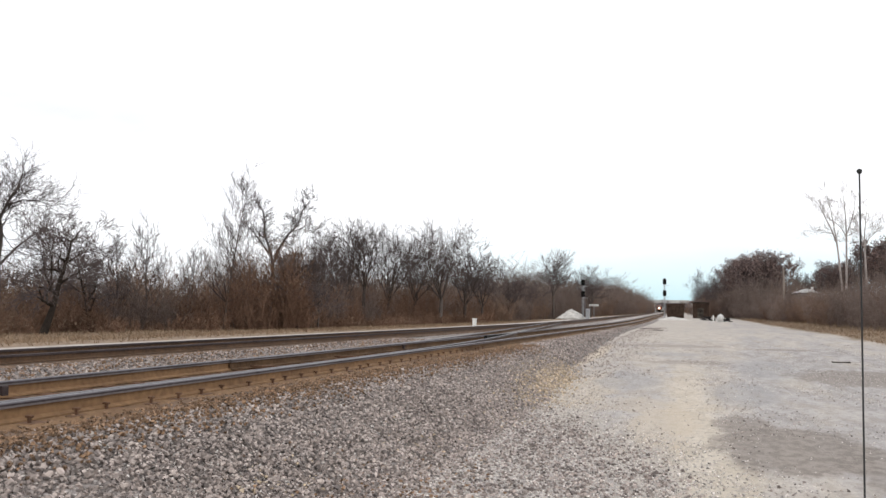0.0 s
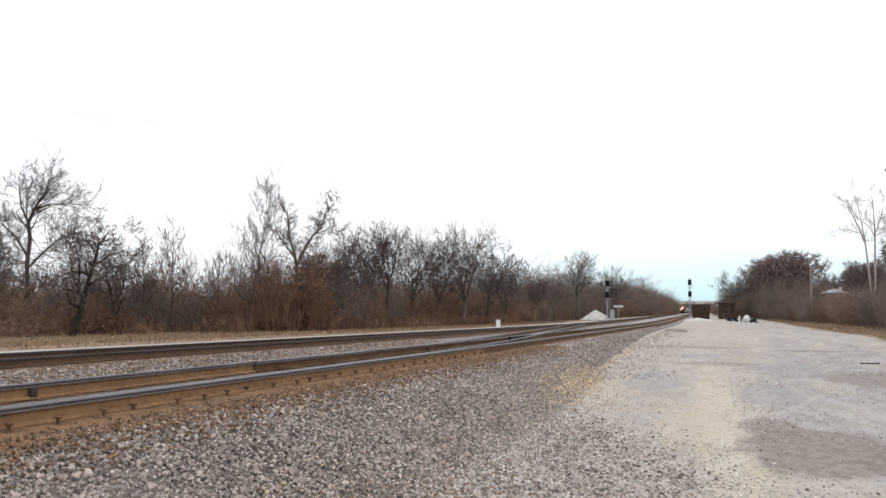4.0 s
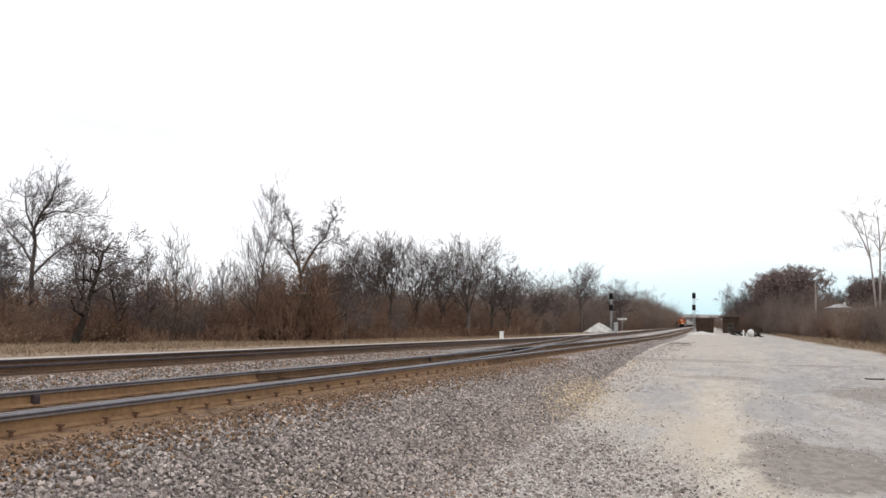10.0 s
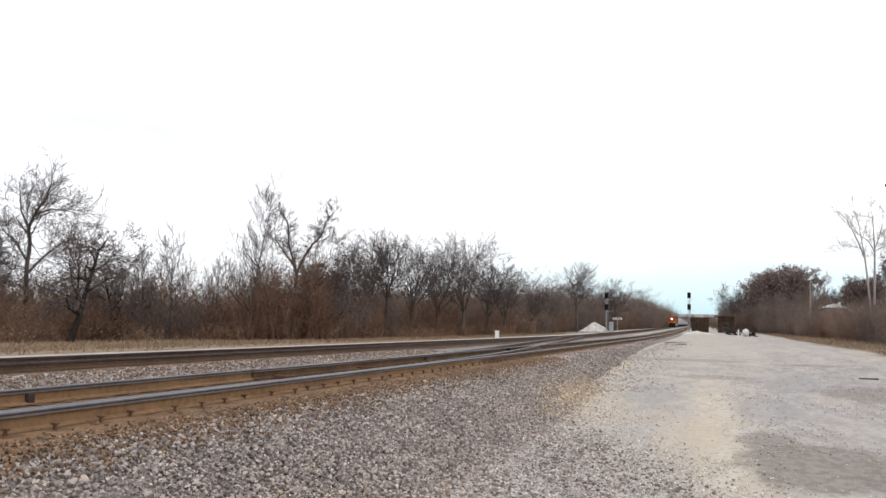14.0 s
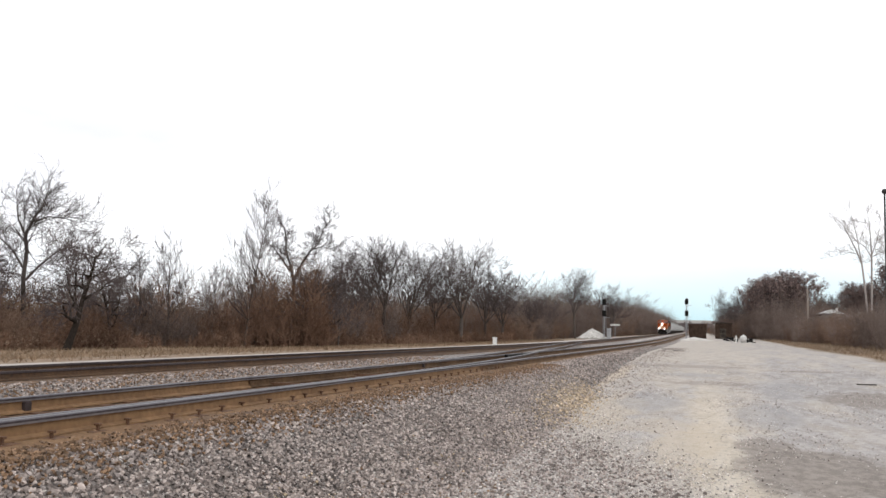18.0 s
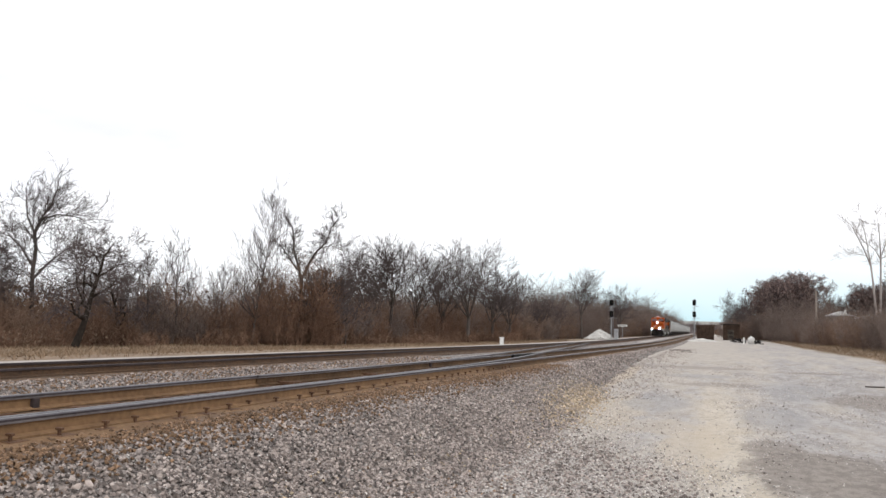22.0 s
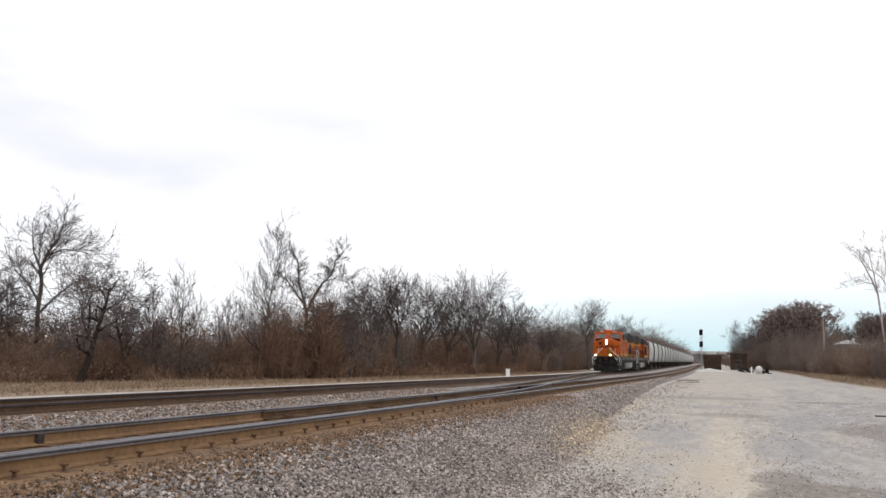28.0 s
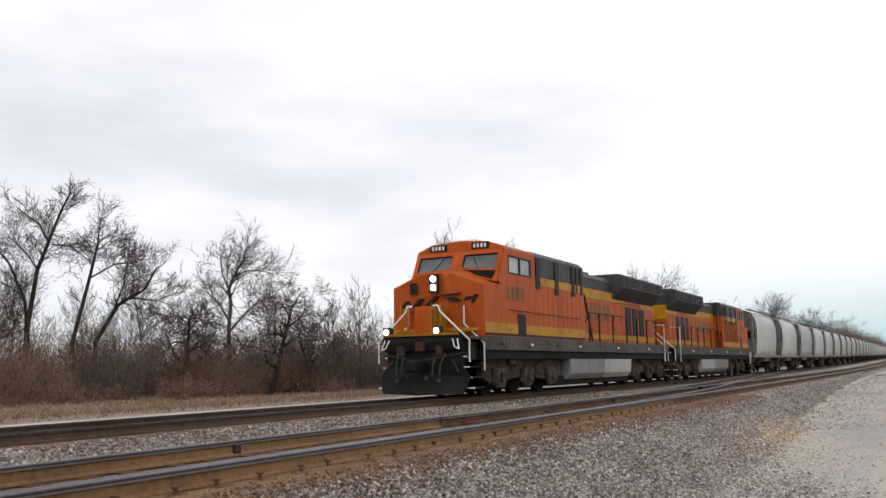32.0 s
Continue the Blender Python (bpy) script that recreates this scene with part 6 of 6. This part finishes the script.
def signal_head(parent, x, y, z, lit=None):
    """A black target with a hood over each lens, facing the camera."""
    h = part("signal_head", box_bm((x - 0.28, y - 0.12, z - 0.45), (x + 0.28, y + 0.12, z + 0.45), 0.09), DARK_IRON, parent, "black signal head")
    for k in (-0.26, 0.0, 0.26):
        part("hood", cyl_bm((x, y - 0.12, z + k), (x, y - 0.34, z + k), 0.10, 0.09, 12), DARK_IRON, h)
    return h


def make_signal(x, y, height, heads, label, mast=GALV):
    g = on_ground(x, y)
    S = thing("railway_signal", label, "signal", "line-side signals")
    part("foundation", box_bm((x - 0.4, y - 0.4, g - 0.2), (x + 0.4, y + 0.4, g + 0.35), 0.03), CONCRETE, S)
    part("mast", cyl_bm((x, y, g + 0.3), (x, y, g + height), 0.075, 0.06, 14), mast, S)
    for z in heads:
        signal_head(S, x, y - 0.22, g + z)
        part("bracket", box_bm((x - 0.05, y - 0.2, g + z - 0.05), (x + 0.05, y + 0.1, g + z + 0.05), 0.01), DARK_IRON, S)
        part("platform", box_bm((x + 0.1, y - 0.3, g + z - 0.62), (x + 0.75, y + 0.3, g + z - 0.58), 0.005), GALV, S)
    lad = pipe_bm([(x + 0.22, y + 0.45, g + 0.1), (x + 0.22, y + 0.15, g + height - 0.5)], 0.022, 6)
    pipe_bm([(x - 0.22, y + 0.45, g + 0.1), (x - 0.22, y + 0.15, g + height - 0.5)], 0.022, 6, lad)
    n = int(height / 0.35)
    for i in range(1, n):
        f = i / n
        cyl_bm((x - 0.22, y + 0.45 - 0.3 * f, g + height * f), (x + 0.22, y + 0.45 - 0.3 * f, g + height * f), 0.012, sides=5, bm=lad)
    part("ladder", lad, GALV, S)
    return S


def make_lineside():
    make_signal(-3.75, 150.0, 6.9, (4.35, 6.25), "tall line-side signal mast with two black heads and a ladder")
    make_signal(-15.2, 134.0, 6.2, (3.9, 5.6), "signal mast with two black heads beyond the tracks", GALV)
    x, y = -14.5, 134.0
    C = thing("relay_cabinet", "tall silver relay cabinet beside the signal", "cabinet")
    g = on_ground(x, y)
    part("body", box_bm((x - 0.28, y - 0.35, g), (x + 0.28, y + 0.35, g + 1.75), 0.02), GALV, C)
    part("door", box_bm((x - 0.24, y - 0.37, g + 0.1), (x + 0.24, y - 0.345, g + 1.65), 0.008), GALV, C)
    part("roof", box_bm((x - 0.32, y - 0.4, g + 1.75), (x + 0.32, y + 0.4, g + 1.82), 0.02), GALV, C)
    x, y = -15.65, 65.8
    g = on_ground(x, y)
    P = thing("marker_post", "short white post beside the far track", "post")
    part("post", box_bm((x - 0.14, y - 0.12, g), (x + 0.14, y + 0.12, g + 0.62), 0.03), WHITE, P)
    part("cap", box_bm((x - 0.165, y - 0.145, g + 0.60), (x + 0.165, y + 0.145, g + 0.66), 0.02), WHITE, P)
    x, y = -16.0, 139.0
    g = on_ground(x, y)
    B = thing("sign", "small white sign on a post beyond the tracks", "sign")
    part("post", cyl_bm((x + 1.9, y, g), (x + 1.9, y, g + 2.3), 0.04), GALV, B)
    sb = part("board", box_bm((x + 1.2, y - 0.05, g + 2.05), (x + 2.6, y - 0.01, g + 2.32), 0.01), WHITE, B)
    bars(sb, 5, y - 0.056, x + 1.32, g + 2.12, 0.24, 0.13, 0.14, DARK_IRON, "lettering_bar", "x")
    # pale heap of crushed rock
    rng = random.Random(2)
    bm = bmesh.new()
    x, y = -17.1, 136.0
    bmesh.ops.create_icosphere(bm, subdivisions=5, radius=1)
    for v in bm.verts:
        r = math.hypot(v.co.x, v.co.y)
        k = 1 + 0.22 * noise.noise(v.co * 2.3) + 0.10 * noise.noise(v.co * 9)
        v.co = Vector((v.co.x * 2.4 * k, v.co.y * 2.0 * k, max(-0.1, (1 - r) * 1.5 * k + 0.10 * noise.noise(v.co * 7))))
    heap = part("rock_pile", bm, PILE, None)
    heap.location = (x, y, on_ground(x, y) + 0.05)
    tagged(heap, "heap of pale crushed rock beyond the tracks", "rock pile")
    # gravel mound and stacked ties by the near signal
    bm = bmesh.new()
    bmesh.ops.create_icosphere(bm, subdivisions=4, radius=1)
    for v in bm.verts:
        k = 1 + 0.2 * noise.noise(v.co * 2.1)
        v.co = Vector((v.co.x * 3.0 * k, v.co.y * 2.2 * k, max(-0.1, (1 - math.hypot(v.co.x, v.co.y)) * 0.55 * k)))
    mound = part("gravel_mound", bm, PILE, None)
    mound.location = (-2.4, 147.5, on_ground(-2.4, 147.5))
    tagged(mound, "low mound of pale gravel at the signal's foot", "gravel mound")
    x, y = -2.05, 151.5
    g = on_ground(x, y)
    S = thing("scrap_bin", "dark rusty steel scrap bin with ribbed sides", "bin")
    part("body", prism_bm([(x - 1.30, g + 0.15), (x + 1.30, g + 0.15), (x + 1.42, g + 2.55), (x - 1.42, g + 2.55)], y - 1.6, y + 1.6, "y", 0.03), BIN, S)
    part("rim", box_bm((x - 1.50, y - 1.68, g + 2.50), (x + 1.50, y + 1.68, g + 2.64), 0.02), BIN, S)
    for k in range(6):
        part("rib", box_bm((x - 1.28 + k * 0.48, y - 1.70, g + 0.2), (x - 1.16 + k * 0.48, y - 1.59, g + 2.5), 0.01), BIN, S)
    for k in (0.85, 1.7):
        part("side_rail", box_bm((x - 1.36, y - 1.72, g + k), (x + 1.36, y - 1.58, g + k + 0.1), 0.01), BIN, S)
    for sx in (-1, 1):
        part("skid", box_bm((x + sx * 0.9 - 0.1, y - 1.6, g - 0.05), (x + sx * 0.9 + 0.1, y + 1.6, g + 0.16), 0.01), DARK_IRON, S)
    # white gas tank on saddles
    T = thing("gas_tank", "white horizontal gas tank on concrete saddles", "tank")
    x, y = 4.35, 132.0
    g = on_ground(x, y)
    bm = cyl_bm((x, y - 0.6, g + 0.62), (x, y + 0.6, g + 0.62), 0.44, sides=26)
    for sy in (-1, 1):
        bmesh.ops.create_uvsphere(bm, u_segments=20, v_segments=12, radius=0.44, matrix=Matrix.Translation((x, y + sy * 0.6, g + 0.62)) @ Matrix.Diagonal((1, 0.5, 1, 1)))
        part("saddle", box_bm((x - 0.4, y + sy * 0.45 - 0.1, g - 0.1), (x + 0.4, y + sy * 0.45 + 0.1, g + 0.34), 0.02), CONCRETE, T)
    part("shell", bm, WHITE, T)
    part("valve_dome", cyl_bm((x, y, g + 1.02), (x, y, g + 1.12), 0.09, sides=14), WHITE, T)
    P = thing("bollard", "short white bollard beside the tank", "bollard")
    x, y = 3.35, 131.0
    g = on_ground(x, y)
    part("post", cyl_bm((x, y, g), (x, y, g + 0.90), 0.10, sides=14), WHITE, P)
    part("cap", cyl_bm((x, y, g + 0.90), (x, y, g + 0.96), 0.10, 0.05, 14), WHITE, P)
    for k, (x, y, w) in enumerate(((2.6, 150.0, 0.55), (3.4, 146.0, 0.45), (5.35, 134.0, 0.4))):
        g = on_ground(x, y)
        J = thing("scrap_heap", "dark scrap iron lying at the lot's end", "scrap", "scrap at the lot's end")
        for i in range(7):
            a = rng.uniform(0, 180)
            bm = box_bm((-w * rng.uniform(0.4, 0.9), -0.12, 0), (w * rng.uniform(0.4, 0.9), 0.12, rng.uniform(0.15, 0.3)), 0.03)
            bm.transform(pose(x + rng.uniform(-0.5, 0.5), y + rng.uniform(-0.5, 0.5), g + 0.07 * i - 0.05, rng.uniform(-12, 12), rng.uniform(-8, 8), a))
            part("scrap_piece", bm, DARK_IRON, J)
    # bits of old tie lying on the lot
    for x, y, w, a in ((-2.9, 72.0, 0.8, 12), (-2.2, 66.0, 0.4, -20), (4.7, 31.0, 0.28, 6)):
        bm = box_bm((-w, -0.06, 0.0), (w, 0.05, 0.035), 0.008)
        bm.transform(pose(x, y, on_ground(x, y) + 0.006, 0, 0, a))
        D = part("wood_scrap", bm, TRUCK, None)
        tagged(D, "dark splinter of old tie lying on the gravel", "debris", "scraps on the lot")
    # dark shed at the end of the lot
    W = thing("shed", "low dark weathered shed under the trees", "shed")
    x, y = 2.35, 192.0
    g = on_ground(x, y)
    part("wall", box_bm((x - 1.5, y - 3, g - 0.1), (x + 1.7, y + 3, g + 3.1), 0.02), BIN, W)
    part("roof", prism_bm([(x - 1.9, g + 3.1), (x + 1.9, g + 3.1), (x + 1.9, g + 3.2), (x, g + 3.34), (x - 1.9, g + 3.2)], y - 3.2, y + 3.2, "y", 0.02), TRUCK, W)
    part("door", box_bm((x - 0.6, y - 3.06, g), (x + 0.6, y - 3.0, g + 2.1), 0.01), TRUCK, W)
    # utility pole
    U = thing("utility_pole", "weathered grey-brown wooden utility pole with an insulator on top", "utility pole")
    x, y = 13.6, 140.0
    g = on_ground(x, y)
    part("pole", cyl_bm((x, y, g - 0.3), (x, y, g + 7.6), 0.13, 0.10, 12), POLE_WOOD, U)
    part("insulator", cyl_bm((x, y, g + 7.6), (x, y, g + 7.75), 0.045, 0.03, 8), GALV, U)
    # houses behind the brush
    for x, y, w, d, h, lab in ((20.2, 171.0, 3.4, 6.0, 4.1, "house with a pale roof half hidden by brush"), (22.9, 164.0, 4.2, 7.0, 3.1, "long low house with a pale roof half hidden by brush")):
        g = on_ground(x, y)
        Hs = thing("house", lab, "house", "houses behind the trees")
        part("wall", box_bm((x - w / 2, y - d / 2, g - 0.3), (x + w / 2, y + d / 2, g + h), 0.02), WALL, Hs)
        rf = part("roof", prism_bm([(x - w / 2 - 0.4, g + h), (x + w / 2 + 0.4, g + h), (x, g + h + 0.75)], y - d / 2 - 0.4, y + d / 2 + 0.4, "y", 0.02), ROOF, Hs, "pale metal roof")
        part("chimney", box_bm((x + 1, y, g + h + 0.3), (x + 1.4, y + 0.4, g + h + 1.1), 0.02), CONCRETE, rf)
        for k in (-1, 1):
            wd = part("window", box_bm((x + k * w / 4 - 0.5, y - d / 2 - 0.05, g + 1.4), (x + k * w / 4 + 0.5, y - d / 2 + 0.02, g + 2.6), 0.01), GLASS, Hs)
            part("frame", box_bm((x + k * w / 4 - 0.58, y - d / 2 - 0.06, g + 1.3), (x + k * w / 4 + 0.58, y - d / 2 - 0.02, g + 1.4), 0.01), WHITE, wd)
    # road bridge across the line, far out
    y = 640.0
    z = rise(y)
    cx = bend(y) - 6
    Br = thing("road_bridge", "pale concrete road bridge over the tracks far away", "bridge", kind="structure")
    part("deck", box_bm((cx - 40, y - 5, z + 7.2), (cx + 14, y + 5, z + 8.2), 0.05), CONCRETE, Br)
    for sy in (-1, 1):
        part("parapet", box_bm((cx - 40, y + sy * 4.8 - 0.15, z + 8.2), (cx + 14, y + sy * 4.8 + 0.15, z + 9.1), 0.03), CONCRETE, Br)
    for k in (-22, -9, 16, 30):
        part("pier", box_bm((cx + k - 0.6, y - 4, z - 0.5), (cx + k + 0.6, y + 4, z + 7.2), 0.05), CONCRETE, Br)
    # the whip of a parked car's aerial, close by the camera
    A = thing("car_antenna", "thin black whip antenna with a small ball tip", "antenna")
    ax, ay = 1.6 * math.sin(radians(9.8)), 1.6 * math.cos(radians(9.8))
    part("whip", cyl_bm((ax - 0.008, ay, 0.0), (ax, ay, 1.787), 0.0019, 0.0014, 10), RUBBER, A)
    bm = bmesh.new()
    bmesh.ops.create_uvsphere(bm, u_segments=12, v_segments=8, radius=0.0045, matrix=Matrix.Translation((ax, ay, 1.79)))
    part("ball_tip", bm, RUBBER, A)
    part("base", cyl_bm((ax - 0.008, ay, 0.0), (ax - 0.008, ay, 0.06), 0.02, 0.008, 12), RUBBER, A)
    # far wooded hill that closes the view
    rs = random.Random(5)
    verts, faces, n = [], [], 120
    for i in range(n + 1):
        u = -700 + 1400 * i / n
        h = 13 + 5 * noise.noise(Vector((u * 0.012, 0, 0))) + 2.2 * noise.noise(Vector((u * 0.09, 4, 0)))
        verts += [(u, 900 + 30 * noise.noise(Vector((u * 0.01, 9, 0))), rise(900) - 2), (u, 930, rise(900) + h * 0.8), (u, 985, rise(900) + h), (u, 1060, rise(900) - 2)]
    for i in range(n):
        for k in range(3):
            faces.append((4 * i + k, 4 * i + 4 + k, 4 * i + 5 + k, 4 * i + 1 + k))
    tagged(mesh_ob("backdrop", verts, faces, TWIG), "distant wooded rise behind the bridge", "backdrop", kind="structure")


make_lineside()


# ---- what moves ----
def train_pose(s):
    """Pose of a vehicle whose front coupler is s metres out along the line."""
    h = -math.degrees(math.atan2(bend(s + 6) - bend(s), 6.0))
    up = math.degrees(math.atan2(rise(s + 6) - rise(s), 6.0))
    return pose(FAR_MID + bend(s), s, FAR_TOP + rise(s), up, 0, h)


TIMES = [0, 2, 4, 6, 8, 10, 12, 14, 16, 18, 20, 21, 22, 23, 24, 25, 26, 27, 28, 29, 30, 30.5, 31, 31.5, 32]


def motions():
    def front(t):
        left = 32.0 - t
        return NOSE_AT_END + SPEED * left - 1.15 * min(left, 4.6) + 0.6 * min(left, 1.0)
    walk(LEAD, [(t, train_pose(front(t))) for t in TIMES])
    # the second unit runs backwards, so its own front is its far end
    walk(TRAIL, [(t, train_pose(front(t) + 44.6) @ pose(0, 0, 0, 0, 0, 180)) for t in TIMES])
    for i, h in enumerate(HOPPERS):
        walk(h, [(t, train_pose(front(t) + 44.6 + HOPPER_LEN * i)) for t in TIMES])


motions()
